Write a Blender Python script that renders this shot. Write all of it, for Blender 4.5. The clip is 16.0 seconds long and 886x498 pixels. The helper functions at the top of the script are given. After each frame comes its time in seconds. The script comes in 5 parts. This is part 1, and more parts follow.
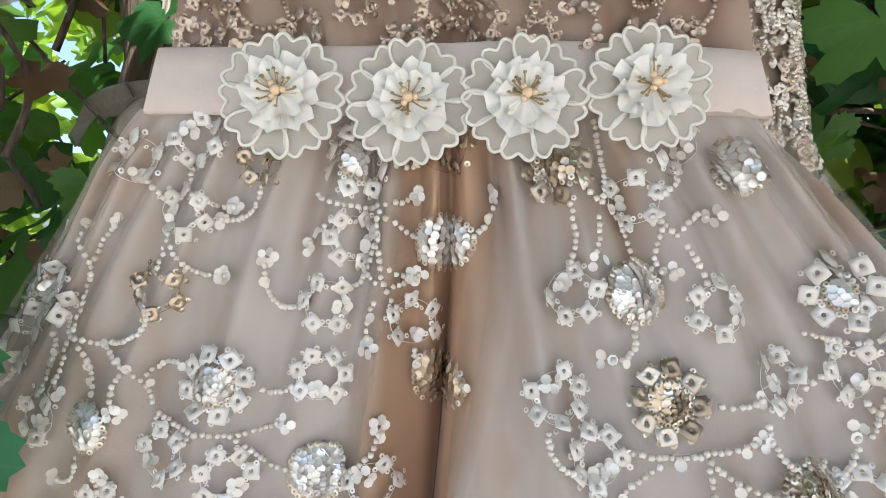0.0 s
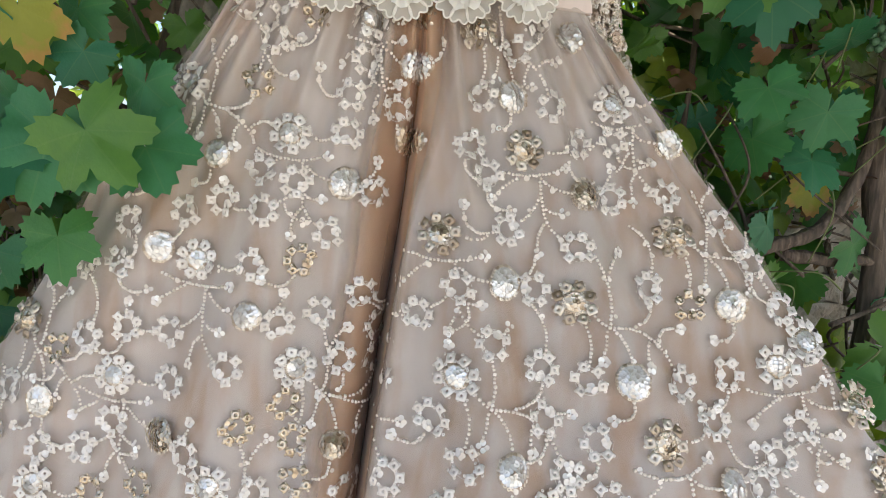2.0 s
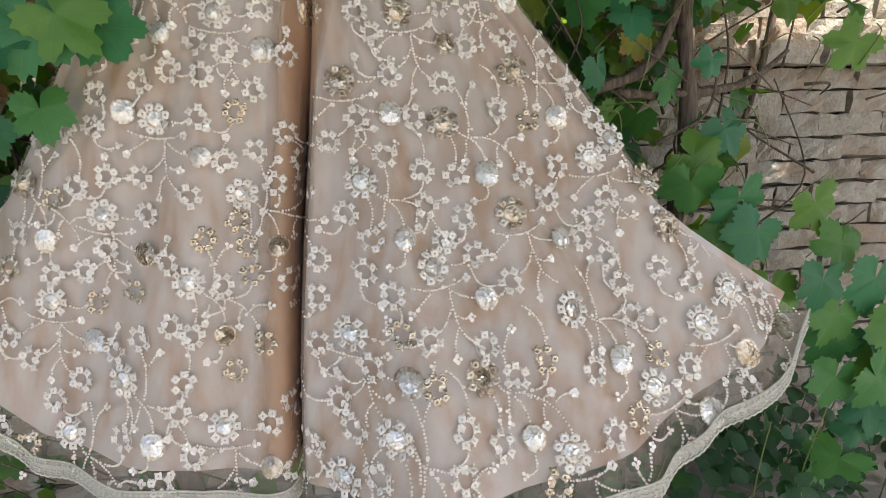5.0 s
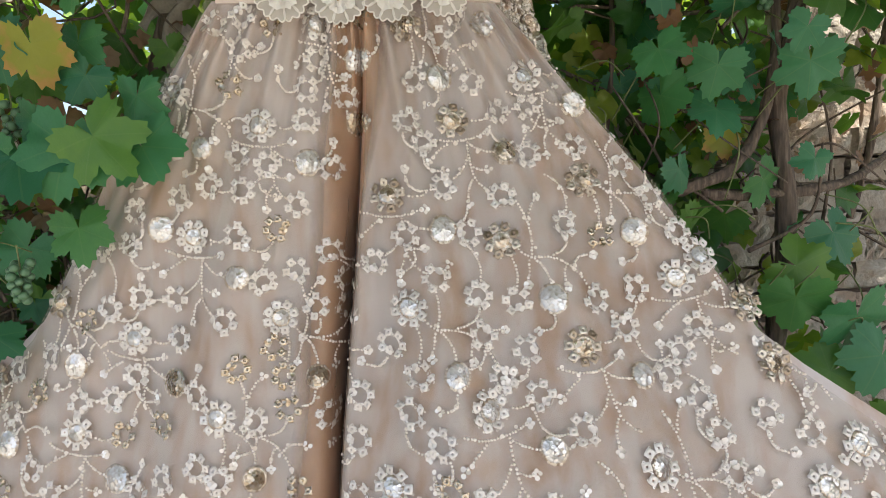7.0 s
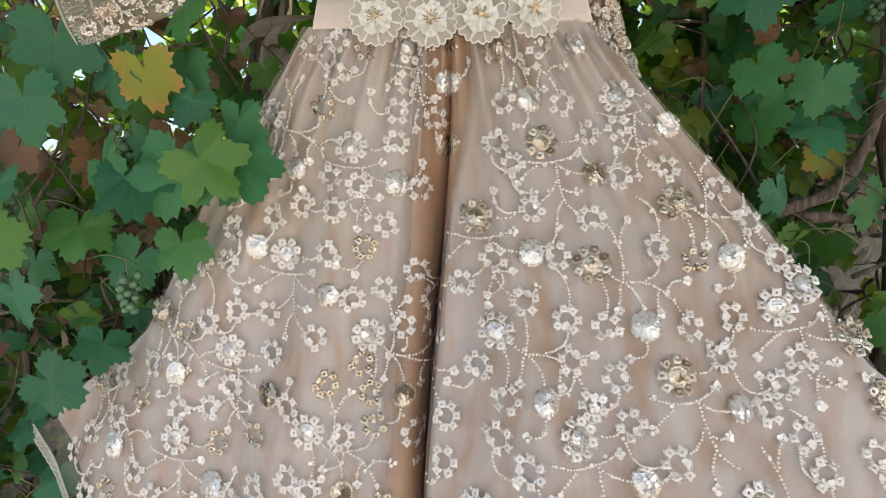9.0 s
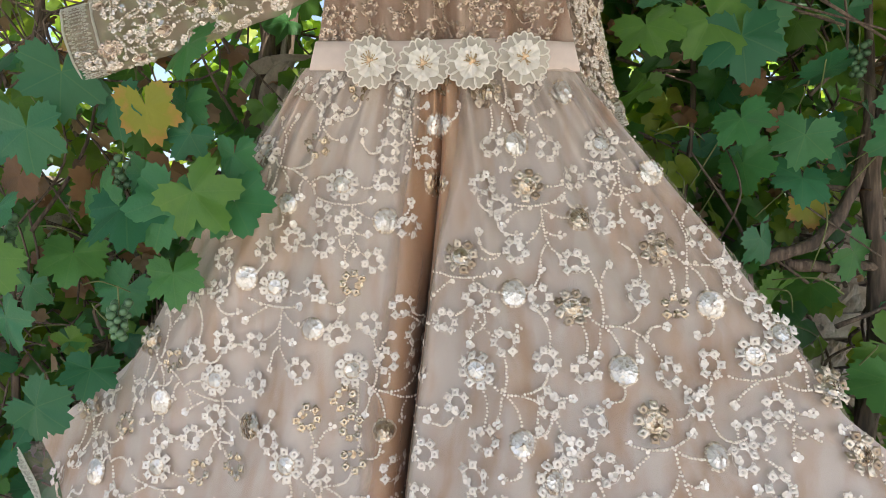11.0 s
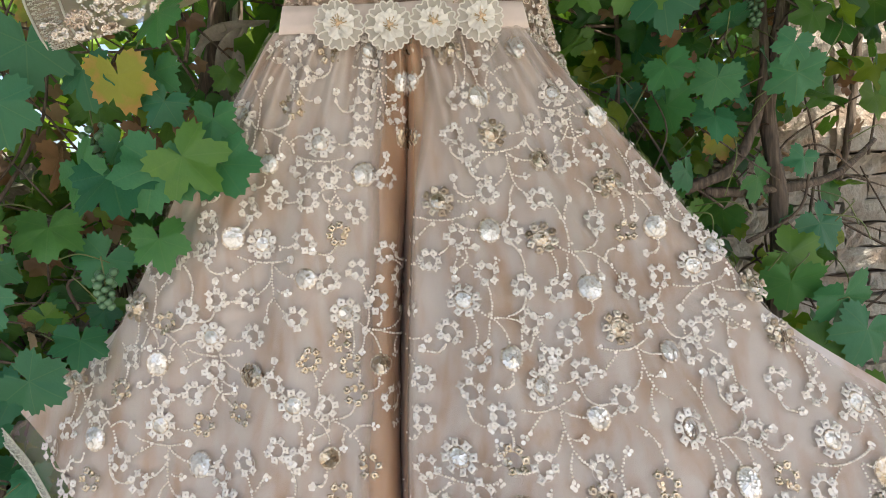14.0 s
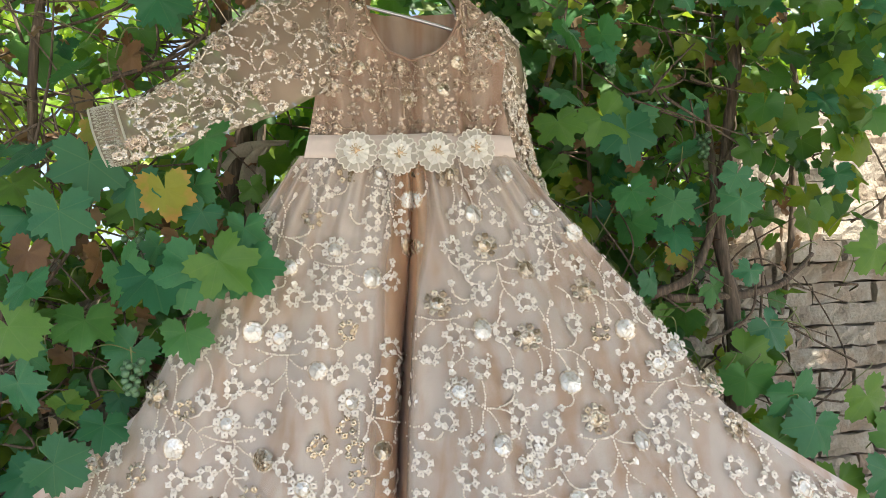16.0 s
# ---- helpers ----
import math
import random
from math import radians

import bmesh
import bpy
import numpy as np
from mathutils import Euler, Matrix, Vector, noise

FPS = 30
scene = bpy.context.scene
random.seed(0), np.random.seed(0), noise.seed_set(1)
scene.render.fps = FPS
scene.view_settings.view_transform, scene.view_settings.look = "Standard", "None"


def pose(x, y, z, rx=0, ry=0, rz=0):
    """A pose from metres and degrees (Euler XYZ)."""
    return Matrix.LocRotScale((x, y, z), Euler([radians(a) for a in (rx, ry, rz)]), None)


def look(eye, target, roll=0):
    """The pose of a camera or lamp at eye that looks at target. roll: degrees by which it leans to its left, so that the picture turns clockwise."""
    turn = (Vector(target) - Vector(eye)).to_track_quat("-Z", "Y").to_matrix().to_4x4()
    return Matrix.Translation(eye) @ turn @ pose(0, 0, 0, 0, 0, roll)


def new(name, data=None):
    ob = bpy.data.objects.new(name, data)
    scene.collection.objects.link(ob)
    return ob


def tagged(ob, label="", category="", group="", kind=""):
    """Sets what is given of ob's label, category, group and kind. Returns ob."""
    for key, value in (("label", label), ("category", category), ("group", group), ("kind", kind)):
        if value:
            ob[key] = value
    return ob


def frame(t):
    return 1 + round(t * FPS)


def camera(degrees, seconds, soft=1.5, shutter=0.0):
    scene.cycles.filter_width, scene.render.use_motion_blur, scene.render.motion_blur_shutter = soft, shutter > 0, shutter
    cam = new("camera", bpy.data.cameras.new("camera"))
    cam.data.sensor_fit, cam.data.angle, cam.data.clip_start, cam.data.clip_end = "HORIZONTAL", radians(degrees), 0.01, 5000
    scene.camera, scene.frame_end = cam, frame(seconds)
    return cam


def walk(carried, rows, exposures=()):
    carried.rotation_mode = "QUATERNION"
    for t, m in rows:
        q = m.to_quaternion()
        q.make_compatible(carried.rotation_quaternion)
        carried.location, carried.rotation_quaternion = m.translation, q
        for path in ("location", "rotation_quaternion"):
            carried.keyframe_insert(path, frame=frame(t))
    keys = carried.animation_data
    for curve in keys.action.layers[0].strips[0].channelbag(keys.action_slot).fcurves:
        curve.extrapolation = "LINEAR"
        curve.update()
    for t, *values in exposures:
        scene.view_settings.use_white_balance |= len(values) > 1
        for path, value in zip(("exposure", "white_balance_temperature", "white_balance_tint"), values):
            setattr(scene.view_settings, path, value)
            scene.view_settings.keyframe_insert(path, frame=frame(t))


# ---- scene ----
cam = camera(71.7, 16.0, soft=0.75)
METRES, EYE, TILT, LEAN, TURN = 2.05, 1.25, 0.0, 0.0, 0.0
ROWS = [
    (0.0, 0.0, 0.0, 0.0, 0.0, 0.0, -0.0),
    (0.5, -0.0335, -0.0653, -0.025, -6.5, -1.02, 0.59),
    (1.0, -0.0679, -0.1424, -0.0421, -9.47, -4.06, -0.12),
    (1.5, -0.0585, -0.1699, -0.053, -9.39, -4.38, -0.81),
    (2.0, -0.0268, -0.2116, -0.0743, -6.53, -6.54, -3.41),
    (2.5, -0.0023, -0.2657, -0.1058, -4.69, -7.69, -3.04),
    (3.0, -0.0209, -0.3108, -0.1185, -6.47, -8.55, -2.31),
    (5.5, 0.0014, -0.3819, -0.1373, -14.41, -13.82, 2.58),
    (6.0, 0.0621, -0.3583, -0.1407, -16.61, -12.41, 3.63),
    (6.5, 0.0556, -0.3298, -0.1172, -8.6, -8.62, 3.16),
    (7.0, 0.014, -0.308, -0.1015, -5.87, -6.3, 2.15),
    (7.5, -0.0354, -0.2859, -0.0886, -7.22, -4.19, 3.66),
    (8.0, -0.0506, -0.2783, -0.0893, -8.58, -5.31, 4.99),
    (8.5, -0.0385, -0.2936, -0.0795, -0.91, -3.62, 2.61),
    (9.0, -0.0047, -0.3063, -0.0886, 0.17, -5.5, 1.72),
    (9.5, 0.0063, -0.311, -0.0877, 0.3, -5.1, 0.94),
    (12.0, 0.0113, -0.3151, -0.0786, 0.67, -1.85, -0.15),
    (12.5, 0.0065, -0.3166, -0.0789, 0.13, -2.05, 0.34),
    (13.0, 0.0026, -0.3233, -0.0849, 1.23, -3.42, 0.57),
    (13.5, -0.011, -0.3263, -0.0876, -3.88, -4.16, 0.18),
    (14.0, -0.055, -0.3654, -0.0962, -8.12, -5.98, 3.75),
    (14.5, -0.084, -0.3983, -0.0848, -9.8, -1.8, 2.71),
    (15.0, -0.0937, -0.4174, -0.0719, -10.23, 3.62, 2.32),
    (15.5, -0.0979, -0.4312, -0.0724, -10.49, 4.89, 2.59),
    (16.0, -0.0936, -0.4411, -0.0819, -10.68, 2.45, 2.5),
]
walk(cam, [(t, pose(0, 0, EYE, TILT, LEAN, TURN) @ pose(METRES * x, METRES * y, METRES * z, 90 + pitch, roll, yaw)) for t, x, y, z, yaw, pitch, roll in ROWS],
     exposures=[(0.0, 1.48, 6050, 7), (1.5, 1.46, 6350, 8), (5.5, 1.30, 6750, 8), (9.0, 1.45, 6750, 9), (12.5, 1.45, 6800, 9), (14.5, 1.40, 6850, 8), (16.0, 1.57, 6900, 6)])

# ---- world and light ----
GROUND = -0.30
world = bpy.data.worlds.new("sky")
scene.world = world
world.use_nodes = True
wn = world.node_tree.nodes
sky = wn.new("ShaderNodeTexSky")
sky.sky_type = "NISHITA"
sky.sun_disc = False
SUN = Vector((0.33, -0.36, 0.87)).normalized()
sky.sun_elevation = math.asin(SUN.z)
sky.sun_rotation = math.atan2(SUN.x, SUN.y)
sky.air_density, sky.dust_density, sky.ozone_density = 0.8, 4.0, 0.6
wn["Background"].inputs["Strength"].default_value = 0.15
world.node_tree.links.new(sky.outputs[0], wn["Background"].inputs[0])
sun = new("sun", bpy.data.lights.new("sun", "SUN"))
sun.data.energy, sun.data.angle, sun.data.color = 4.6, radians(0.6), (1.0, 0.95, 0.86)
sun.matrix_world = look(SUN * 20, (0, 0, 0))


# ---- materials ----
def material(name):
    m = bpy.data.materials.new(name)
    m.use_nodes = True
    nt = m.node_tree
    return m, nt, nt.nodes["Principled BSDF"]


def node(nt, kind, **kw):
    n = nt.nodes.new(kind)
    for k, v in kw.items():
        n.inputs[k.replace("_", " ")].default_value = v
    return n


def ramp(nt, fac, stops):
    r = nt.nodes.new("ShaderNodeValToRGB")
    e = r.color_ramp.elements
    while len(e) < len(stops):
        e.new(0.5)
    for el, (p, c) in zip(e, stops):
        el.position, el.color = p, (*c, 1)
    nt.links.new(fac, r.inputs[0])
    return r.outputs[0]


def noise_tex(nt, coord, scale, detail=4.0, stretch=None):
    n = node(nt, "ShaderNodeTexNoise", Scale=scale, Detail=detail)
    if stretch:
        mp = nt.nodes.new("ShaderNodeMapping")
        mp.inputs["Scale"].default_value = stretch
        nt.links.new(coord, mp.inputs[0])
        coord = mp.outputs[0]
    nt.links.new(coord, n.inputs["Vector"])
    return n.outputs["Fac"]


def mixed(nt, fac, a, b, mode="MIX"):
    m = nt.nodes.new("ShaderNodeMix")
    m.data_type, m.blend_type = "RGBA", mode
    for sock, v in ((m.inputs[0], fac), (m.inputs[6], a), (m.inputs[7], b)):
        if isinstance(v, (int, float)):
            sock.default_value = v
        elif isinstance(v, tuple):
            sock.default_value = (*v, 1)
        else:
            nt.links.new(v, sock)
    return m.outputs[2]


def maths(nt, op, a, b=0.0, c=0.0):
    m = nt.nodes.new("ShaderNodeMath")
    m.operation = op
    for sock, v in zip(m.inputs, (a, b, c)):
        if isinstance(v, (int, float)):
            sock.default_value = v
        else:
            nt.links.new(v, sock)
    return m.outputs[0]


def bump(nt, bsdf, height, strength, distance):
    b = nt.nodes.new("ShaderNodeBump")
    b.inputs["Strength"].default_value, b.inputs["Distance"].default_value = strength, distance
    nt.links.new(height, b.inputs["Height"])
    nt.links.new(b.outputs[0], bsdf.inputs["Normal"])


def plain(name, colour, rough=0.5, metal=0.0, dark=0.75, scale=60.0, bumps=0.15, sheen=0.0):
    """A surface of one colour with grain at two scales."""
    m, nt, p = material(name)
    co = nt.nodes.new("ShaderNodeTexCoord").outputs["Object"]
    n1, n2 = noise_tex(nt, co, scale), noise_tex(nt, co, scale * 0.12, 2.0)
    f = maths(nt, "MULTIPLY_ADD", n2, 0.6, maths(nt, "MULTIPLY", n1, 0.4))
    c = ramp(nt, f, [(0.3, tuple(x * dark for x in colour)), (0.7, colour)])
    nt.links.new(c, p.inputs["Base Color"])
    p.inputs["Roughness"].default_value, p.inputs["Metallic"].default_value = rough, metal
    p.inputs["Sheen Weight"].default_value = sheen
    bump(nt, p, n1, bumps, 0.002)
    return m


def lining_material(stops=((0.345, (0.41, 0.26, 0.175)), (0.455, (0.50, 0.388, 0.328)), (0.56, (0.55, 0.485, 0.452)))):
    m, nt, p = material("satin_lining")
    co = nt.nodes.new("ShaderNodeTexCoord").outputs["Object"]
    # upright bands put the folds' brown shade and the tulle's grey sheen into the colour
    sheen_streak = noise_tex(nt, co, 6.0, 3.0, (4.2, 4.2, 0.35))
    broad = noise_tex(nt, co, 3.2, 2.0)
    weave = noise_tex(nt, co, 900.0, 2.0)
    f = maths(nt, "MULTIPLY_ADD", broad, 0.35, maths(nt, "MULTIPLY", sheen_streak, 0.65))
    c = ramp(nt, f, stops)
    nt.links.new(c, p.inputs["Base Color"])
    p.inputs["Roughness"].default_value = 0.42
    p.inputs["Sheen Weight"].default_value = 0.25
    p.inputs["Sheen Roughness"].default_value = 0.4
    bump(nt, p, weave, 0.08, 0.0005)
    return m


def tulle_material(colour=(0.67, 0.58, 0.49), cover=0.14):
    m, nt, p = material("tulle")
    nt.nodes.remove(p)
    out = nt.nodes["Material Output"]
    co = nt.nodes.new("ShaderNodeTexCoord").outputs["Object"]
    d = nt.nodes.new("ShaderNodeBsdfDiffuse")
    d.inputs["Color"].default_value = (*colour, 1)
    g = nt.nodes.new("ShaderNodeBsdfTranslucent")
    g.inputs["Color"].default_value = (0.60, 0.55, 0.40, 1)
    tr = nt.nodes.new("ShaderNodeBsdfTransparent")
    a = nt.nodes.new("ShaderNodeMixShader")
    a.inputs[0].default_value = 0.35
    nt.links.new(d.outputs[0], a.inputs[1])
    nt.links.new(g.outputs[0], a.inputs[2])
    b = nt.nodes.new("ShaderNodeMixShader")
    lw = nt.nodes.new("ShaderNodeTexNoise")
    lw.inputs["Scale"].default_value = 9.0
    nt.links.new(co, lw.inputs["Vector"])
    f = maths(nt, "MULTIPLY_ADD", lw.outputs["Fac"], 0.25, cover)
    nt.links.new(f, b.inputs[0])
    nt.links.new(tr.outputs[0], b.inputs[1])
    nt.links.new(a.outputs[0], b.inputs[2])
    nt.links.new(b.outputs[0], out.inputs["Surface"])
    return m


def sequin_material(name, stops, metal, rough):
    m, nt, p = material(name)
    geo = nt.nodes.new("ShaderNodeNewGeometry")
    c = ramp(nt, geo.outputs["Random Per Island"], stops)
    nt.links.new(c, p.inputs["Base Color"])
    p.inputs["Metallic"].default_value, p.inputs["Roughness"].default_value = metal, rough
    p.inputs["Coat Weight"].default_value = 0.4
    p.inputs["Coat Roughness"].default_value = 0.08
    return m


def leaf_material(name, stops, glow, per_object, vein=(0.22, 0.32, 0.10), blotch=None):
    """Vine leaf: lighter veins along the five lobes, blotches, and light shining through."""
    m, nt, p = material(name)
    out = nt.nodes["Material Output"]
    uv = nt.nodes.new("ShaderNodeUVMap").outputs[0]
    sep = nt.nodes.new("ShaderNodeSeparateXYZ")
    nt.links.new(uv, sep.inputs[0])
    x, y = sep.outputs[0], sep.outputs[1]
    ang = maths(nt, "ABSOLUTE", maths(nt, "ARCTAN2", x, y))
    rad = maths(nt, "SQRT", maths(nt, "ADD", maths(nt, "MULTIPLY", x, x), maths(nt, "MULTIPLY", y, y)))
    near = maths(nt, "PINGPONG", ang, 0.48)
    dist = maths(nt, "MULTIPLY", near, rad)
    line = maths(nt, "LESS_THAN", dist, 0.014)
    if per_object:
        rnd = nt.nodes.new("ShaderNodeObjectInfo").outputs["Random"]
    else:
        rnd = nt.nodes.new("ShaderNodeNewGeometry").outputs["Random Per Island"]
    base = ramp(nt, rnd, stops)
    co = nt.nodes.new("ShaderNodeTexCoord").outputs["Object"]
    if per_object:
        co = uv
    n1 = noise_tex(nt, co, 3.0 if per_object else 26.0, 3.0)
    n2 = noise_tex(nt, co, 16.0 if per_object else 170.0, 3.0)
    base = mixed(nt, maths(nt, "MULTIPLY", n1, 0.55), base, tuple(c * 0.75 for c in stops[0][1]))
    if blotch:
        edge = maths(nt, "ADD", maths(nt, "MULTIPLY", rad, 0.7), maths(nt, "MULTIPLY", n1, 0.8))
        base = mixed(nt, ramp(nt, edge, [(0.78, (0, 0, 0)), (1.0, (1, 1, 1))]), base, blotch)
    base = mixed(nt, maths(nt, "MULTIPLY", line, 0.10), base, vein)
    nt.links.new(base, p.inputs["Base Color"])
    p.inputs["Roughness"].default_value = 0.46
    p.inputs["Specular IOR Level"].default_value = 0.4
    h = maths(nt, "SUBTRACT", maths(nt, "MULTIPLY", n2, 0.5), maths(nt, "MULTIPLY", line, 0.6))
    bump(nt, p, h, 0.35, 0.004)
    tl = nt.nodes.new("ShaderNodeBsdfTranslucent")
    nt.links.new(mixed(nt, 1.0, base, glow, "ADD"), tl.inputs["Color"])
    mx = nt.nodes.new("ShaderNodeMixShader")
    mx.inputs[0].default_value = 0.30 if per_object else 0.42
    nt.links.new(p.outputs[0], mx.inputs[1])
    nt.links.new(tl.outputs[0], mx.inputs[2])
    nt.links.new(mx.outputs[0], out.inputs["Surface"])
    return m


def brick_material(name, per_object):
    m, nt, p = material(name)
    co = nt.nodes.new("ShaderNodeTexCoord").outputs["Object"]
    if per_object:
        info = nt.nodes.new("ShaderNodeObjectInfo")
        rnd = info.outputs["Random"]
        add = nt.nodes.new("ShaderNodeVectorMath")
        nt.links.new(co, add.inputs[0])
        nt.links.new(info.outputs["Location"], add.inputs[1])
        co = add.outputs[0]
    else:
        rnd = nt.nodes.new("ShaderNodeNewGeometry").outputs["Random Per Island"]
    base = ramp(nt, rnd, [(0.0, (0.30, 0.25, 0.20)), (0.3, (0.36, 0.32, 0.27)), (0.55, (0.33, 0.24, 0.18)), (0.75, (0.40, 0.37, 0.32)), (1.0, (0.27, 0.235, 0.20))])
    n1, n2 = noise_tex(nt, co, 14.0, 5.0), noise_tex(nt, co, 90.0, 5.0)
    base = mixed(nt, ramp(nt, n1, [(0.45, (0, 0, 0)), (0.62, (1, 1, 1))]), base, (0.42, 0.40, 0.36))
    base = mixed(nt, maths(nt, "MULTIPLY", n2, 0.65), base, (0.20, 0.16, 0.12))
    nt.links.new(base, p.inputs["Base Color"])
    p.inputs["Roughness"].default_value = 0.93
    bump(nt, p, maths(nt, "ADD", n1, n2), 0.7, 0.012)
    return m


def bark_material():
    m, nt, p = material("bark")
    co = nt.nodes.new("ShaderNodeTexCoord").outputs["Object"]
    n1 = noise_tex(nt, co, 40.0, 5.0, (3.0, 3.0, 0.4))
    n2 = noise_tex(nt, co, 8.0, 3.0)
    c = ramp(nt, n1, [(0.35, (0.045, 0.03, 0.022)), (0.55, (0.115, 0.078, 0.054)), (0.7, (0.20, 0.15, 0.11))])
    c = mixed(nt, maths(nt, "MULTIPLY", n2, 0.4), c, (0.17, 0.145, 0.12))
    nt.links.new(c, p.inputs["Base Color"])
    p.inputs["Roughness"].default_value = 0.9
    bump(nt, p, n1, 0.9, 0.006)
    return m


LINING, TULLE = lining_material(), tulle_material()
BODICE_SATIN = lining_material(((0.36, (0.24, 0.130, 0.082)), (0.48, (0.32, 0.198, 0.135)), (0.60, (0.39, 0.285, 0.22))))
# Brown that fades out sideways: the middle fold's shade put into colour.
def fold_shade_material():
    m = plain("brown_fold_shade", (0.53, 0.285, 0.145), 0.4, dark=0.75, scale=40.0, bumps=0.1, sheen=0.2)
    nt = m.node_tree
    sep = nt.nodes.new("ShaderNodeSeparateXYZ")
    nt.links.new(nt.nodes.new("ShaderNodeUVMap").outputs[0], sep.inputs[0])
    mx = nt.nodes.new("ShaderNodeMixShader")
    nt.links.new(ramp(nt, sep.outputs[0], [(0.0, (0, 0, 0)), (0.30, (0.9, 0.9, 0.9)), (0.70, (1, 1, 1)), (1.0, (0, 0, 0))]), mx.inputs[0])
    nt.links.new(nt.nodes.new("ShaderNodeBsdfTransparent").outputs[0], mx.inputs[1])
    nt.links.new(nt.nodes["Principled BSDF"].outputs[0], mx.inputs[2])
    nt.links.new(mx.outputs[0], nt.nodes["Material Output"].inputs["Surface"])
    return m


FOLD_SHADE = fold_shade_material()
SASH = plain("sash_satin", (0.68, 0.57, 0.51), 0.45, dark=0.9, scale=500.0, bumps=0.08, sheen=0.2)
GOLD = sequin_material("champagne_sequin", [(0.0, (0.50, 0.38, 0.25)), (0.4, (0.66, 0.56, 0.42)), (0.75, (0.34, 0.24, 0.15)), (1.0, (0.86, 0.80, 0.70))], 0.7, 0.22)
BRONZE = sequin_material("bronze_sequin", [(0.0, (0.26, 0.18, 0.11)), (0.4, (0.46, 0.37, 0.27)), (0.7, (0.80, 0.74, 0.64)), (1.0, (0.55, 0.45, 0.33))], 0.6, 0.3)
CHAMPAGNE = sequin_material("champagne_pearl", [(0.0, (0.44, 0.32, 0.23)), (0.5, (0.64, 0.51, 0.40)), (1.0, (0.28, 0.19, 0.13))], 0.45, 0.26)
BEAD = sequin_material("cream_bead", [(0.0, (0.74, 0.66, 0.58)), (0.5, (0.84, 0.78, 0.71)), (1.0, (0.62, 0.53, 0.44))], 0.1, 0.35)
PETAL = sequin_material("pale_petal_sequin", [(0.0, (0.64, 0.57, 0.50)), (0.35, (0.80, 0.75, 0.69)), (0.7, (0.72, 0.65, 0.57)), (1.0, (0.94, 0.93, 0.90))], 0.15, 0.30)
SCALE = sequin_material("bright_scale_sequin", [(0.0, (0.93, 0.91, 0.88)), (0.35, (0.80, 0.76, 0.70)), (0.6, (0.95, 0.94, 0.92)), (0.8, (0.60, 0.53, 0.45)), (1.0, (0.94, 0.93, 0.90))], 0.45, 0.22)
LACE = plain("lace_cord", (0.86, 0.82, 0.74), 0.7, dark=0.85, scale=700.0, bumps=0.3)
CHIFFON = plain("chiffon", (0.92, 0.89, 0.82), 0.6, dark=0.95, scale=300.0, bumps=0.1, sheen=0.3)
SLEEVE_TULLE = tulle_material((0.58, 0.48, 0.38), 0.33)
BODICE_TULLE = tulle_material((0.60, 0.45, 0.35), 0.04)
LACENET = tulle_material((0.80, 0.76, 0.68), 0.58)
SLEEVE_SEQUIN = sequin_material("sleeve_sequin", [(0.0, (0.58, 0.49, 0.39)), (0.5, (0.82, 0.76, 0.68)), (1.0, (0.44, 0.35, 0.26))], 0.45, 0.24)
NETTING = plain("lace_net", (0.70, 0.62, 0.52), 0.8, dark=0.6, scale=1500.0, bumps=0.3)
PEARL = plain("pearl", (0.85, 0.62, 0.40), 0.15, metal=0.2, dark=0.9)
STAMEN = plain("gold_thread", (0.62, 0.47, 0.26), 0.35, metal=0.5)
HEMLACE = plain("hem_lace", (0.66, 0.64, 0.54), 0.7, dark=0.8, scale=600.0, bumps=0.3)
STEEL = plain("hanger_metal", (0.62, 0.62, 0.64), 0.3, metal=0.9)
HOOK = plain("hook_plastic", (0.45, 0.52, 0.75), 0.3)
GREENS = [(0.0, (0.026, 0.135, 0.060)), (0.3, (0.050, 0.215, 0.100)), (0.65, (0.065, 0.230, 0.062)), (0.95, (0.14, 0.27, 0.035))]
LEAF = leaf_material("vine_leaf", GREENS, (0.05, 0.10, 0.0), True)
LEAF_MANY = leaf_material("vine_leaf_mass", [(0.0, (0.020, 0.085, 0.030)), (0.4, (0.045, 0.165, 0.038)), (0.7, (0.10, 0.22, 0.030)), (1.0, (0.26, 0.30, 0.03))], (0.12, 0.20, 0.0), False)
YELLOW = leaf_material("yellow_leaf", [(0.0, (0.25, 0.28, 0.03)), (1.0, (0.32, 0.31, 0.04))], (0.1, 0.09, 0.0), True, (0.3, 0.33, 0.06), (0.42, 0.24, 0.06))
DRY = leaf_material("dry_leaf", [(0.0, (0.20, 0.105, 0.05)), (1.0, (0.30, 0.18, 0.09))], (0.05, 0.02, 0.0), True, (0.16, 0.08, 0.04))
DRY_MANY = leaf_material("dry_leaf_mass", [(0.0, (0.16, 0.085, 0.045)), (0.6, (0.26, 0.15, 0.08)), (1.0, (0.38, 0.28, 0.17))], (0.05, 0.02, 0.0), False, (0.16, 0.08, 0.04))
# Lighter, yellower copy of the leaf mass: sunshine is put into its colour.
LEAF_SUN_TINT = leaf_material("sun_tinted_leaf_mass", [(0.0, (0.13, 0.26, 0.03)), (0.6, (0.20, 0.34, 0.035)), (1.0, (0.34, 0.38, 0.05))], (0.2, 0.26, 0.0), False)
IVY = leaf_material("ivy_leaf", [(0.0, (0.02, 0.075, 0.03)), (0.5, (0.035, 0.11, 0.045)), (1.0, (0.06, 0.15, 0.06))], (0.03, 0.08, 0.0), False)
BARK = bark_material()
SHOOT = plain("green_shoot", (0.20, 0.24, 0.08), 0.6, dark=0.5)
GRAPE = plain("green_grape", (0.10, 0.20, 0.10), 0.35, dark=0.7, scale=40.0)
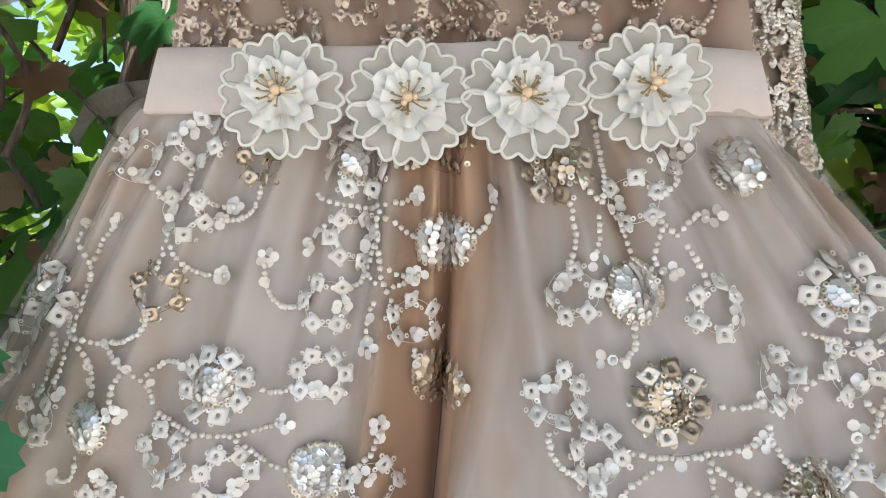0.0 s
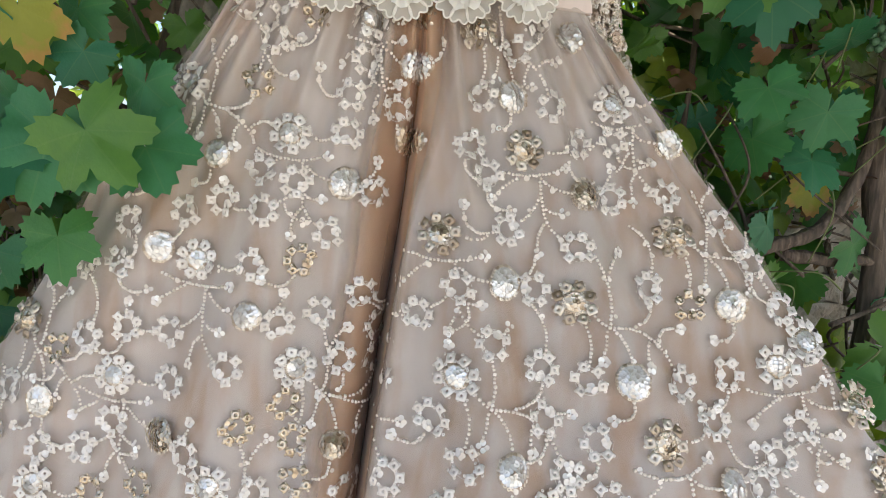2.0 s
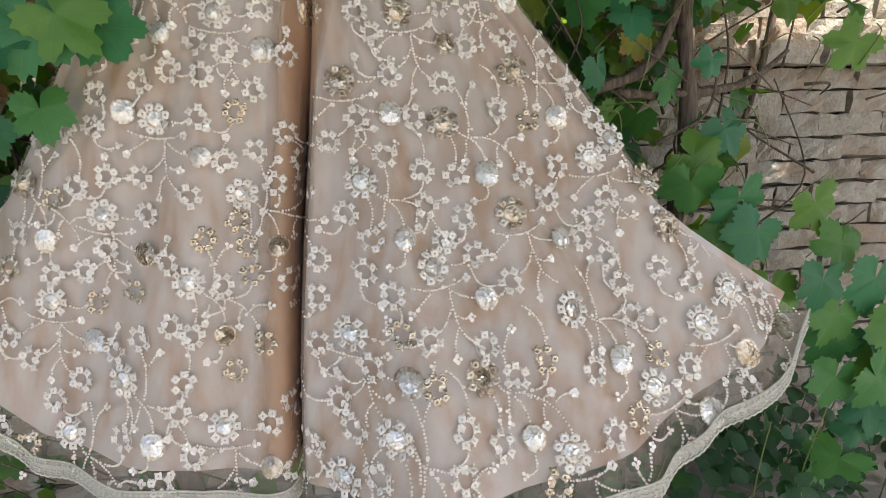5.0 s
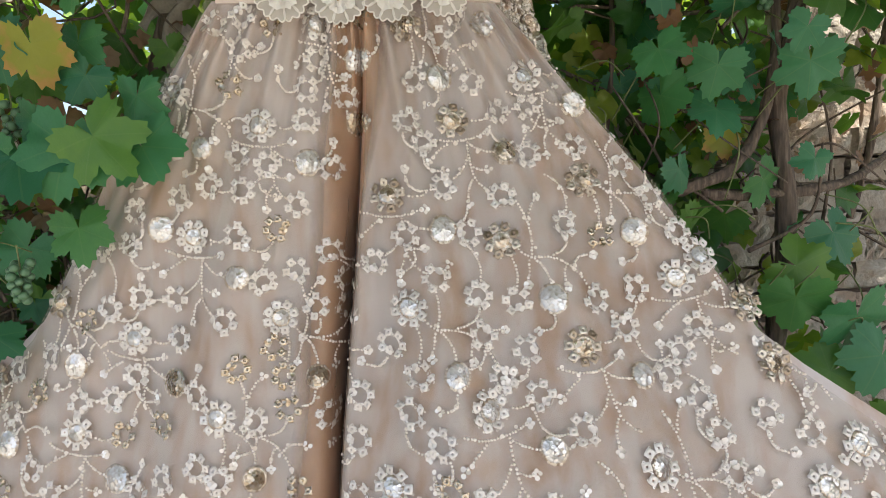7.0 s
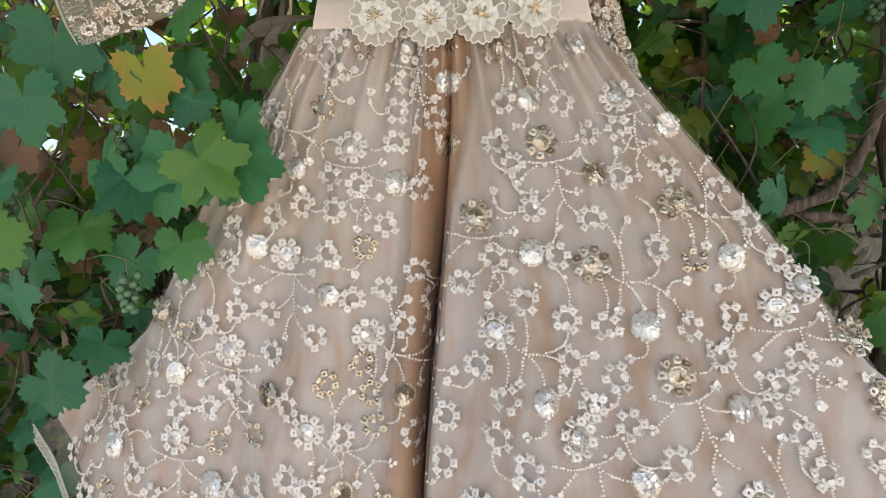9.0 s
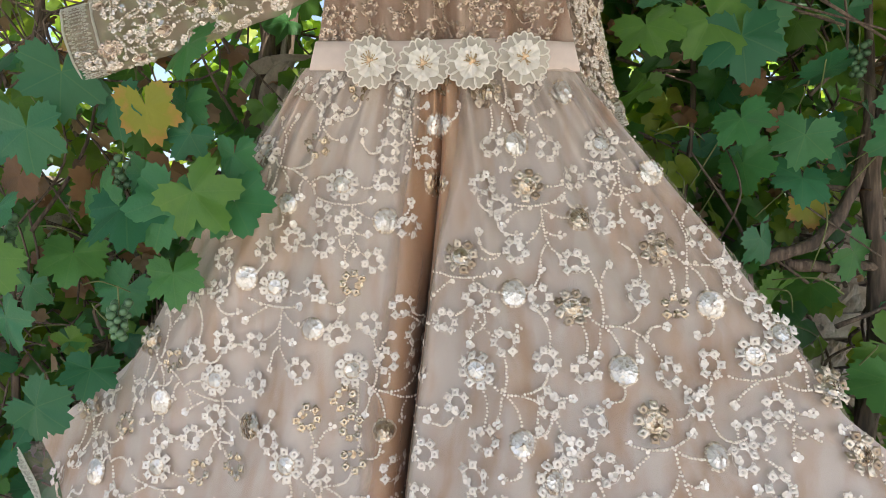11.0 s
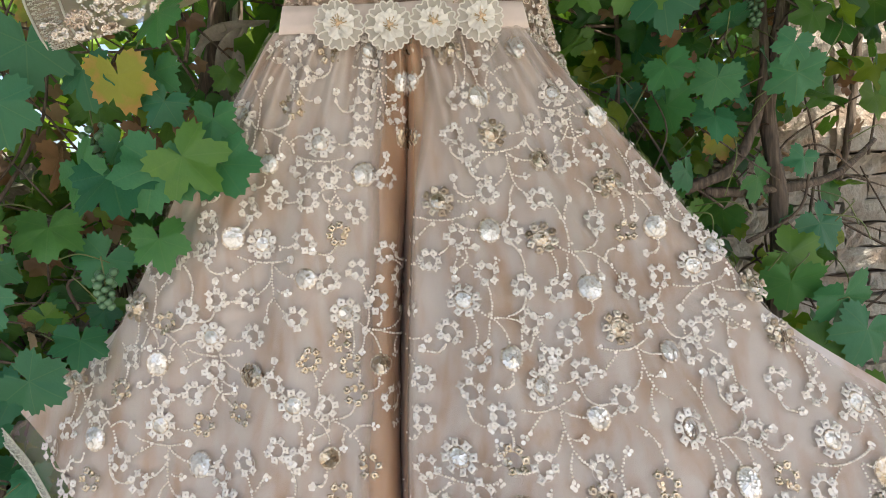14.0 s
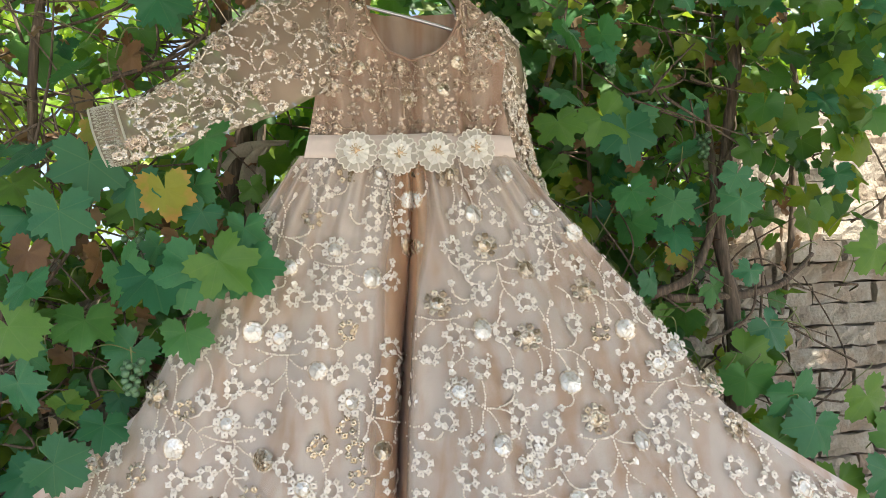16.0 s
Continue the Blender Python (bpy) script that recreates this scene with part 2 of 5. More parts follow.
STRAP = plain("cloth_strap", (0.40, 0.36, 0.29), 0.85, dark=0.6, scale=200.0)
BRICK, BRICK_MANY = brick_material("old_brick", True), brick_material("old_brick_mass", False)
MORTAR = plain("mortar", (0.36, 0.31, 0.25), 0.95, dark=0.6, scale=50.0, bumps=0.8)
SOIL = plain("soil", (0.40, 0.38, 0.35), 0.95, dark=0.4, scale=18.0, bumps=1.0)


# ---- mesh helpers ----
def mesh_object(name, verts, faces, mat, parent=None, label="", uv=None, smooth=True):
    me = bpy.data.meshes.new(name)
    me.from_pydata([tuple(v) for v in verts], [], [tuple(f) for f in faces])
    if uv is not None:
        layer = me.uv_layers.new(name="UVMap")
        idx = np.empty(len(me.loops), dtype=np.int32)
        me.loops.foreach_get("vertex_index", idx)
        layer.data.foreach_set("uv", np.asarray(uv, dtype=np.float32)[idx].ravel())
    me.materials.append(mat)
    if smooth:
        me.polygons.foreach_set("use_smooth", [True] * len(me.polygons))
    me.update()
    ob = new(name, me)
    ob.parent = parent
    if label:
        ob["label"] = label
    return ob


def empty(name, label, category, group="", kind="", at=(0, 0, 0)):
    e = new(name)
    e.location = at
    e.empty_display_size = 0.05
    return tagged(e, label, category, group, kind)


class Pile:
    """Gathers many small pieces into one mesh."""

    def __init__(self):
        self.v, self.f, self.uv, self.n = [], [], [], 0

    def add(self, verts, faces, uv=None):
        verts = np.asarray(verts, dtype=float)
        self.v.append(verts)
        self.f.extend([tuple(i + self.n for i in f) for f in faces])
        self.uv.append(np.zeros((len(verts), 2)) if uv is None else uv)
        self.n += len(verts)

    def build(self, name, mat, parent=None, label="", smooth=True):
        return mesh_object(name, np.vstack(self.v), self.f, mat, parent, label, np.vstack(self.uv), smooth)


def grid_faces(nu, nv, closed=False):
    out = []
    for j in range(nv - 1):
        for i in range(nu if closed else nu - 1):
            a, b = j * nu + i, j * nu + (i + 1) % nu
            out.append((a, b, b + nu, a + nu))
    return out


def tube(points, radii, sides=7, knots=0.0, rng=None):
    """A bent round stem along points."""
    p = np.array(points, dtype=float)
    fine = []
    n = len(p)
    for k in range(n - 1):
        p0, p1, p2, p3 = p[max(k - 1, 0)], p[k], p[k + 1], p[min(k + 2, n - 1)]
        for s in np.linspace(0, 1, 6, endpoint=False):
            fine.append(0.5 * (2 * p1 + (p2 - p0) * s + (2 * p0 - 5 * p1 + 4 * p2 - p3) * s * s + (3 * p1 - p0 - 3 * p2 + p3) * s ** 3))
    fine.append(p[-1])
    fine = np.array(fine)
    r = np.interp(np.linspace(0, 1, len(fine)), np.linspace(0, 1, len(radii)), radii)
    d = np.gradient(fine, axis=0)
    d /= np.linalg.norm(d, axis=1)[:, None] + 1e-9
    ref = np.array((0.31, 0.93, 0.2))
    u = np.cross(d, ref)
    u /= np.linalg.norm(u, axis=1)[:, None] + 1e-9
    w = np.cross(d, u)
    verts = []
    for i in range(len(fine)):
        for k in range(sides):
            a = 2 * math.pi * k / sides
            rr = r[i] * (1 + (knots * (rng.random() - 0.5) if rng else 0))
            verts.append(fine[i] + rr * (math.cos(a) * u[i] + math.sin(a) * w[i]))
    faces = grid_faces(sides, len(fine), True)
    faces += [tuple(range(sides))[::-1], tuple(range((len(fine) - 1) * sides, len(fine) * sides))]
    return verts, faces


def ribbon(points, half, rng):
    """A limp strip of cloth along points: cupped across, with a little thickness."""
    p = np.array(points, dtype=float)
    t = np.linspace(0, 1, 22)
    k = np.linspace(0, 1, len(p))
    line = np.column_stack([np.interp(t, k, p[:, i]) for i in range(3)])
    for _ in range(3):
        line[1:-1] = (line[:-2] + 2 * line[1:-1] + line[2:]) / 4
    d = np.gradient(line, axis=0)
    d /= np.linalg.norm(d, axis=1)[:, None] + 1e-9
    side = np.cross(d, np.array((0.0, 1.0, 0.15)))
    side /= np.linalg.norm(side, axis=1)[:, None] + 1e-9
    out = np.cross(side, d)
    ph = rng.uniform(0, 6.28)
    verts, n = [], 12
    for i in range(len(line)):
        for q in range(n):
            a = 2 * math.pi * q / n
            w = math.cos(a)
            fold = 0.35 * half * math.sin(2.4 * w + ph + 2.0 * t[i])
            verts.append(line[i] + side[i] * half * w * (0.75 + 0.25 * math.sin(5 * t[i] + ph)) + out[i] * (fold + 0.0012 * math.sin(a)))
    return verts, grid_faces(n, len(line), True) + [tuple(range(n))[::-1], tuple(range((len(line) - 1) * n, len(line) * n))]


# ---- ground and wall ----
def build_ground():
    rng = random.Random(3)
    xs = np.concatenate([[-60, -20, -8], np.linspace(-4, 4, 70), [8, 20, 60]])
    ys = np.concatenate([[-60, -20, -6], np.linspace(-3, 3, 50), [8, 20, 80]])
    v = [(x, y, GROUND + 0.05 * noise.noise((x * 1.3, y * 1.3, 0)) + 0.02 * noise.noise((x * 7, y * 7, 3))) for y in ys for x in xs]
    g = mesh_object("ground", v, grid_faces(len(xs), len(ys)), SOIL)
    tagged(g, "dry trodden garden soil with plant litter", "ground", kind="structure")
    litter = Pile()
    for _ in range(1500):
        x, y = rng.uniform(-2, 2.4), rng.uniform(-0.6, 1.0)
        a, l, w = rng.uniform(0, 3.14), rng.uniform(0.02, 0.09), rng.uniform(0.002, 0.006)
        c, s = math.cos(a), math.sin(a)
        z = GROUND + 0.05 * noise.noise((x * 1.3, y * 1.3, 0)) + 0.02 * noise.noise((x * 7, y * 7, 3)) + 0.006
        q = [(-l, -w), (l, -w), (l, w), (-l, w)]
        litter.add([(x + c * p - s * t, y + s * p + c * t, z + (0.012 if p > 0 else 0)) for p, t in q] + [(x, y, z + 0.012)],
                   [(0, 1, 4), (1, 2, 4), (2, 3, 4), (3, 0, 4)])
    lit = litter.build("straw_litter", STRAP, label="")
    tagged(lit, "dry grey straw and twigs lying on soil", "litter", kind="stuff")


def brick_mesh(rng, l, h, d, rough=0.006):
    """A worn brick: a box with a pitted, uneven front and rounded edges."""
    n, m = 7, 4
    verts, faces = [], []
    for j in range(m):
        for i in range(n):
            u, w = i / (n - 1), j / (m - 1)
            edge = 1.0 if (i in (0, n - 1) or j in (0, m - 1)) else 0.0
            x = (u - 0.5) * l + rng.uniform(-1, 1) * rough * 0.6
            z = (w - 0.5) * h + rng.uniform(-1, 1) * rough * 0.6
            y = -d / 2 + edge * 0.004 + rng.uniform(-1, 1) * rough
            verts.append((x, y, z))
    faces += [tuple(f) for f in grid_faces(n, m)]
    rim = [i for i in range(n)] + [n * j + n - 1 for j in range(1, m)] + [n * (m - 1) + i for i in range(n - 2, -1, -1)] + [n * j for j in range(m - 2, 0, -1)]
    base = len(verts)
    for i in rim:
        x, y, z = verts[i]
        verts.append((x, d / 2, z))
    k = len(rim)
    for i in range(k):
        faces.append((rim[i], base + i, base + (i + 1) % k, rim[(i + 1) % k]))
    faces.append(tuple(range(base, base + k)))
    return verts, faces


WALL_Y = 1.06


def build_wall():
    rng = random.Random(11)
    x0, x1 = -3.2, 4.2
    core = mesh_object("wall_north", [(x, y, z) for y in (WALL_Y + 0.03, WALL_Y + 0.30) for x, z in ((x0, GROUND - 0.1), (x1, GROUND - 0.1), (x1, 1.07), (x0, 1.07))],
                       [(0, 1, 2, 3), (7, 6, 5, 4), (0, 4, 5, 1), (3, 2, 6, 7), (0, 3, 7, 4), (1, 5, 6, 2)], MORTAR, smooth=False)
    tagged(core, "weathered garden wall of pale rough bricks", "wall", kind="structure")
    kinds = []
    for _ in range(9):
        v, f = brick_mesh(rng, 0.225, 0.071, 0.11, 0.008)
        ob = mesh_object("brick", v, f, BRICK, smooth=False)
        kinds.append(ob.data)
        bpy.data.objects.remove(ob)
    rest = Pile()
    course = 0.078
    for j in range(18):
        z = 1.07 - 0.04 - j * course
        x = x0 + (0.12 if j % 2 else 0.0) + rng.uniform(-0.03, 0.03)
        while x < x1:
            s = rng.choice((1.0, 1.05, 0.9, 0.8, 0.55, 1.15))
            l = 0.225 * s
            cx, cz = x + l / 2, z + rng.uniform(-0.005, 0.005)
            dy = rng.uniform(-0.012, 0.012)
            if 0.75 < cx < 3.0 and j < 15:
                ob = new("brick", rng.choice(kinds))
                ob.parent = core
                ob.location = (cx, WALL_Y + 0.03 + dy, cz)
                ob.rotation_euler = (rng.uniform(-0.03, 0.03), rng.uniform(-0.025, 0.025), rng.uniform(-0.04, 0.04))
                ob.scale = (s, 1, rng.uniform(0.93, 1.05))
            else:
                v, f = brick_mesh(rng, l, 0.071, 0.11, 0.008)
                rest.add([(a + cx, b + WALL_Y + 0.03 + dy, c + cz) for a, b, c in v], f)
            x += l + rng.uniform(0.005, 0.012)
    r = rest.build("brick_courses", BRICK_MANY, core, smooth=False)
    r["kind"] = "stuff"
    # broken, stepped top of the wall in the sun
    top = Pile()
    for j in range(9):
        z = 1.108 + j * 0.074
        y = WALL_Y - 0.145 + (0.0 if j < 1 else 0.07 + 0.018 * j)
        x = 0.95 + (0.0 if j < 2 else 0.25) + rng.uniform(0, 0.1)
        while x < x1:
            l = rng.uniform(0.14, 0.25)
            v, f = brick_mesh(rng, l, 0.07, 0.30, 0.006)
            a = rng.uniform(-0.08, 0.08)
            top.add([(px * math.cos(a) - py * math.sin(a) + x + l / 2, px * math.sin(a) + py * math.cos(a) + y + 0.14 + rng.uniform(-0.004, 0.004), pz + z) for px, py, pz in v], f)
            x += l + rng.uniform(0.005, 0.02)
    for j in range(2):
        x = x0
        while x < 0.95:
            l = rng.uniform(0.14, 0.25)
            v, f = brick_mesh(rng, l, 0.07, 0.24, 0.011)
            top.add([(px + x + l / 2, py + WALL_Y + 0.10 + 0.05 * j, pz + 1.108 + j * 0.072) for px, py, pz in v], f)
            x += l + rng.uniform(0.005, 0.02)
    t = top.build("broken_coping", BRICK_MANY, core, "crumbling sunlit bricks on the wall top", False)
    t["kind"] = "stuff"


# ---- the dress ----
WAIST_Z = 1.362
EDGE_V = (0.0, 0.2, 0.42, 0.62, 0.76, 0.83, 0.93, 1.0)
EDGE_S = (0.0, 0.19, 0.39, 0.52, 0.61, 0.71, 0.88, 1.0)
HEM_X = (-0.90, -0.87, -0.72, -0.567, -0.40, -0.07, 0.33, 0.50, 0.648, 0.808, 0.905)
HEM_Z = (0.62, 0.585, 0.43, 0.335, 0.30, 0.285, 0.325, 0.356, 0.414, 0.479, 0.555)


def smooth_step(a, b, x):
    t = min(max((x - a) / (b - a), 0.0), 1.0)
    return t * t * (3 - 2 * t)


def fold_x(z):
    return 0.012 - 0.085 * smooth_step(1.36, 0.30, z)


def drape(x, z):
    """Depth of the skirt's cloth at a place of its front, with the deep middle fold and the gathers."""
    d = max(WAIST_Z - z, 0.0)
    right = 0.478 - 0.17 * d - 0.27 * d * d
    left = 0.482 - 0.20 * d * d + 0.38 * max(0.0, -x - 0.25)
    w = 1 / (1 + math.exp(-max(min(x / 0.05, 30), -30)))
    y = right * w + left * (1 - w)
    s = x - fold_x(z)
    depth = 0.10 * smooth_step(0.0, 0.32, d) * (1 - 0.35 * smooth_step(0.55, 1.0, d))
    slit = 0.09 * smooth_step(0.28, 0.50, d)
    if s < 0:
        y += depth * math.exp(s / 0.034) + slit * math.exp(s / 0.0085)
    else:
        y += (depth + slit) * math.exp(-s / 0.0028)
    u = x / (0.25 + 0.66 * d)
    fade = smooth_step(0.0, 0.05, d)
    y += fade * (0.011 * math.exp(-d * 3.2) * math.sin(46 * u + 2.5 * math.sin(7 * u)) + 0.004 * math.exp(-d * 5) * math.sin(83 * u + 3.0 * math.sin(5 * u)) + 0.012 * math.sin(17 * u + 2.0 * math.sin(3 * u) + 0.6) * smooth_step(0.05, 0.5, d)
                 + 0.004 * noise.noise((x * 9, z * 5, 1.7)))
    y += 0.008 * smooth_step(0.85, 1.06, abs(u))
    return y


def skirt_xz(u, v, shrink=1.0, hem_up=0.0):
    xh = np.interp(u, (-1, 0, 1), (-0.875, -0.06, 0.905))
    zh = float(np.interp(xh, HEM_X, HEM_Z)) + hem_up
    zt = WAIST_Z
    s_edge = float(np.interp(v, EDGE_V, EDGE_S))
    s = v + (s_edge - v) * abs(u) ** 2.2
    x = 0.25 * u + (xh - 0.25 * u) * s
    z = zt + (zh - zt) * v
    return x * shrink, z


def skirt_us():
    fine = np.linspace(-0.10, 0.10, 121)
    return np.concatenate([np.linspace(-1, -0.10, 80, endpoint=False), fine, np.linspace(0.10, 1, 81)[1:]])


def sheet(us, vs, shrink, hem_up, offset, wave=0.0):
    verts = []
    for v in vs:
        for u in us:
            x, z = skirt_xz(u, v, shrink, hem_up)
            y = drape(x, z) + offset
            if wave:
                k = smooth_step(0.9, 1.0, v)
                y += wave * k * math.sin(x * 38 + 2 * math.sin(x * 11))
                z += 0.25 * wave * k * math.sin(x * 29 + 1.0)
            verts.append((x, y, z))
    return verts, grid_faces(len(us), len(vs))


def on_skirt(x, z):
    e = 0.004
    p = Vector((x, drape(x, z) - 0.006, z))
    n = Vector((0, 0, 1)).cross(Vector((1, 0, 0)))
    dx = Vector((2 * e, drape(x + e, z) - drape(x - e, z), 0))
    dz = Vector((0, drape(x, z + e) - drape(x, z - e), 2 * e))
    n = dx.cross(dz).normalized()
    return p, n


def bodice_half(z):
    """Left and right outline of the bodice front at a height."""
    lx = np.interp(z, (1.36, 1.41, 1.49, 1.60, 1.68, 1.73, 1.765), (-0.236, -0.222, -0.205, -0.225, -0.225, -0.185, -0.13))
    rx = np.interp(z, (1.36, 1.41, 1.49, 1.60, 1.66, 1.70, 1.735, 1.765), (0.265, 0.247, 0.225, 0.235, 0.215, 0.185, 0.145, 0.135))
    return float(lx), float(rx)


def bodice_y(x, z):
    d = z - 1.36
    y = 0.488 - 0.14 * d + 0.42 * max(0.0, d - 0.27) ** 1.3
    y += 0.9 * max(0.0, abs(x) - 0.11) ** 2
    y += 0.009 * math.sin(70 * x + 3 * math.sin(12 * x)) * math.exp(-d * 2.5) + 0.008 * math.sin(33 * x + 1 + 2 * math.sin(9 * z)) + 0.003 * math.sin(110 * x + 4 * math.sin(8 * x)) + 0.004 * noise.noise((x * 12, z * 8, 4))
    return y


def neck_z(x):
    """Height of the neckline above x; a round scoop."""
    t = (x - 0.02) / 0.112
    return 1.575 + 0.155 * (1 - math.sqrt(max(0.0, 1 - min(abs(t), 1.0) ** 2))) if abs(t) < 1 else 9.0


def on_bodice(x, z):
    e = 0.004
    dx = Vector((2 * e, bodice_y(x + e, z) - bodice_y(x - e, z), 0))
    dz = Vector((0, bodice_y(x, z + e) - bodice_y(x, z - e), 2 * e))
    return Vector((x, bodice_y(x, z) - 0.006, z)), dx.cross(dz).normalized()


SLEEVE_L = [((-0.130, 0.480, 1.660), 0.095), ((-0.250, 0.468, 1.600), 0.118), ((-0.350, 0.455, 1.530), 0.108), ((-0.420, 0.447, 1.470), 0.076), ((-0.530, 0.442, 1.420), 0.062), ((-0.640, 0.440, 1.388), 0.064)]
SLEEVE_R = [((0.165, 0.495, 1.665), 0.068), ((0.222, 0.500, 1.600), 0.068), ((0.248, 0.512, 1.520), 0.055), ((0.268, 0.540, 1.440), 0.040), ((0.305, 0.575, 1.350), 0.034), ((0.345, 0.590, 1.260), 0.034)]


def sleeve_at(path, s, a, flat):
    """A place on a flattened sleeve: s along it from 0 to 1, a round it."""
    pts = np.array([p for p, _ in path])
    k = s * (len(pts) - 1)
    ii = np.arange(len(pts))
    c = np.array([np.interp(k, ii, pts[:, i]) for i in range(3)])
    c2 = np.array([np.interp(min(k + 0.35, len(pts) - 1), ii, pts[:, i]) for i in range(3)])
    c1 = np.array([np.interp(max(k - 0.35, 0), ii, pts[:, i]) for i in range(3)])
    d = c2 - c1
    d /= np.linalg.norm(d)
    r = float(np.interp(k, ii, [q for _, q in path]))
    up = np.cross(np.array((0, 1.0, 0)), d)
    up /= np.linalg.norm(up)
    fr = np.array((0, -1.0, 0))
    rip = 1 + 0.10 * math.sin(3 * a + 9 * s) + 0.05 * math.sin(7 * a - 14 * s)
    return c + up * math.cos(a) * r + fr * math.sin(a) * r * flat * rip, fr * math.sin(a) / max(flat, 0.3) + up * math.cos(a) * 0.5


def sleeve_mesh(path, flat, n=34, m=36, shrink=1.0, until=1.0):
    verts = []
    for j in range(m):
        for i in range(n):
            p, _ = sleeve_at([(c, r * shrink) for c, r in path], until * j / (m - 1), 2 * math.pi * i / n, flat)
            verts.append(p)
    return verts, grid_faces(n, m, True)


# sequin work: small pieces laid on a surface
def ring_piece(rad, hole, n=6):
    v, f = [], []
    for k in range(n):
        a = 2 * math.pi * k / n
        v += [(math.cos(a) * rad, math.sin(a) * rad, 0.0), (math.cos(a) * hole, math.sin(a) * hole, 0.0004)]
    for k in range(n):
        a, b = 2 * k, 2 * ((k + 1) % n)
        f.append((a, b, b + 1, a + 1))
    return np.array(v), f


def disc_piece(rad, n=7):
    v = [(math.cos(2 * math.pi * k / n) * rad, math.sin(2 * math.pi * k / n) * rad, 0.0) for k in range(n)] + [(0, 0, -rad * 0.22)]
    return np.array(v), [(k, (k + 1) % n, n) for k in range(n)]


def square_piece(half):
    """A square frame, thicker along its middle, open at the centre."""
    v, f = [], []
    for k in range(8):
        a = math.pi / 4 * k
        far = half * (1.30 if k % 2 else 1.0)
        c, s = math.cos(a), math.sin(a)
        v += [(c * far, s * far, 0.0), (c * far * 0.66, s * far * 0.66, half * 0.42), (c * half * 0.24, s * half * 0.24, 0.0)]
    for k in range(8):
        a, b = 3 * k, 3 * ((k + 1) % 8)
        f += [(a, b, b + 1, a + 1), (a + 1, b + 1, b + 2, a + 2)]
    return np.array(v), f


def bead_piece(rad):
    v = [(rad, 0, 0), (0, rad, 0), (-rad, 0, 0), (0, -rad, 0), (rad * 0.5, rad * 0.5, rad * 0.8), (-rad * 0.5, rad * 0.5, rad * 0.8), (-rad * 0.5, -rad * 0.5, rad * 0.8), (rad * 0.5, -rad * 0.5, rad * 0.8)]
    return np.array(v), [(0, 1, 4), (1, 2, 5), (2, 3, 6), (3, 0, 7), (4, 5, 6, 7), (1, 5, 4), (2, 6, 5), (3, 7, 6), (0, 4, 7)]


RING, DISC, BEADS = ring_piece(0.0025, 0.0009), disc_piece(0.0034), bead_piece(0.0026)


class Needle:
    """Sews pieces on a surface given by place(x, z) -> point, normal."""

    def __init__(self, place, rng):
        self.place, self.rng = place, rng
        self.lean = Vector((0, 0, 0))

    def tip(self, amount):
        g = self.rng
        self.lean = Vector((g.uniform(-amount, amount), g.uniform(-amount, amount), g.uniform(-amount, amount)))

    def sew(self, pile, piece, x, z, size=1.0, tilt=0.3, lift=0.0015, spin=None):
        p, n = self.place(x, z)
        g = self.rng
        n = Vector(n).normalized()
        n = (n + self.lean + Vector((g.uniform(-tilt, tilt), g.uniform(-tilt, tilt), g.uniform(-tilt, tilt)))).normalized()
        a = n.orthogonal().normalized() if spin is None else (Vector((1, 0, 0)) - n * n.x).normalized()
        b = n.cross(a)
        t = g.uniform(0, 6.28) if spin is None else -spin
        a, b = a * math.cos(t) + b * math.sin(t), b * math.cos(t) - a * math.sin(t)
        m = np.array((a, b, n)) * size
        v = piece[0] @ m + np.array(Vector(p) + n * lift * (1 + g.random()))
        pile.add(v, piece[1])

    def petal(self, pile, cx, cz, ang, size):
        """A small square petal: a raised frame round a hole, with a ring sequin at each corner."""
        c, s = math.cos(ang), math.sin(ang)
        k = size / 2
        self.tip(0.30)
        self.sew(pile, square_piece(size * 0.68), cx, cz, 1.0, 0.1, 0.0012, ang)
        for a, b in ((-k, -k), (k, -k), (k, k), (-k, k)):
            self.sew(pile, RING, cx + a * c - b * s, cz + a * s + b * c, self.rng.uniform(0.85, 1.05), 0.16)
        self.lean = Vector((0, 0, 0))

    def blossom(self, pile, cx, cz, r, petals=6, size=0.0085):
        a0 = self.rng.uniform(0, 6.28)
        for k in range(petals):
            a = a0 + 2 * math.pi * k / petals
            self.petal(pile, cx + r * math.cos(a), cz + r * math.sin(a), a, size)

    def medallion(self, pile, cx, cz, r, rim=None):
        """Rows of sequins overlapping like scales round a middle."""
        rr = 0.0022
        self.tip(0.28)
        lean = self.lean.copy()
        while rr < r:
            n = max(4, int(2 * math.pi * rr / 0.0043))
            outer = rim is not None and rr > 0.80 * r
            for k in range(n):
                a = 2 * math.pi * k / n + rr * 40
                self.lean = lean + Vector((math.cos(a), 0.0, math.sin(a))) * 0.30
                self.sew(rim if outer else pile, RING if outer else DISC, cx + rr * math.cos(a), cz + rr * math.sin(a), self.rng.uniform(1.0, 1.12), 0.12, 0.0025)
            rr += 0.0037
        self.lean = Vector((0, 0, 0))


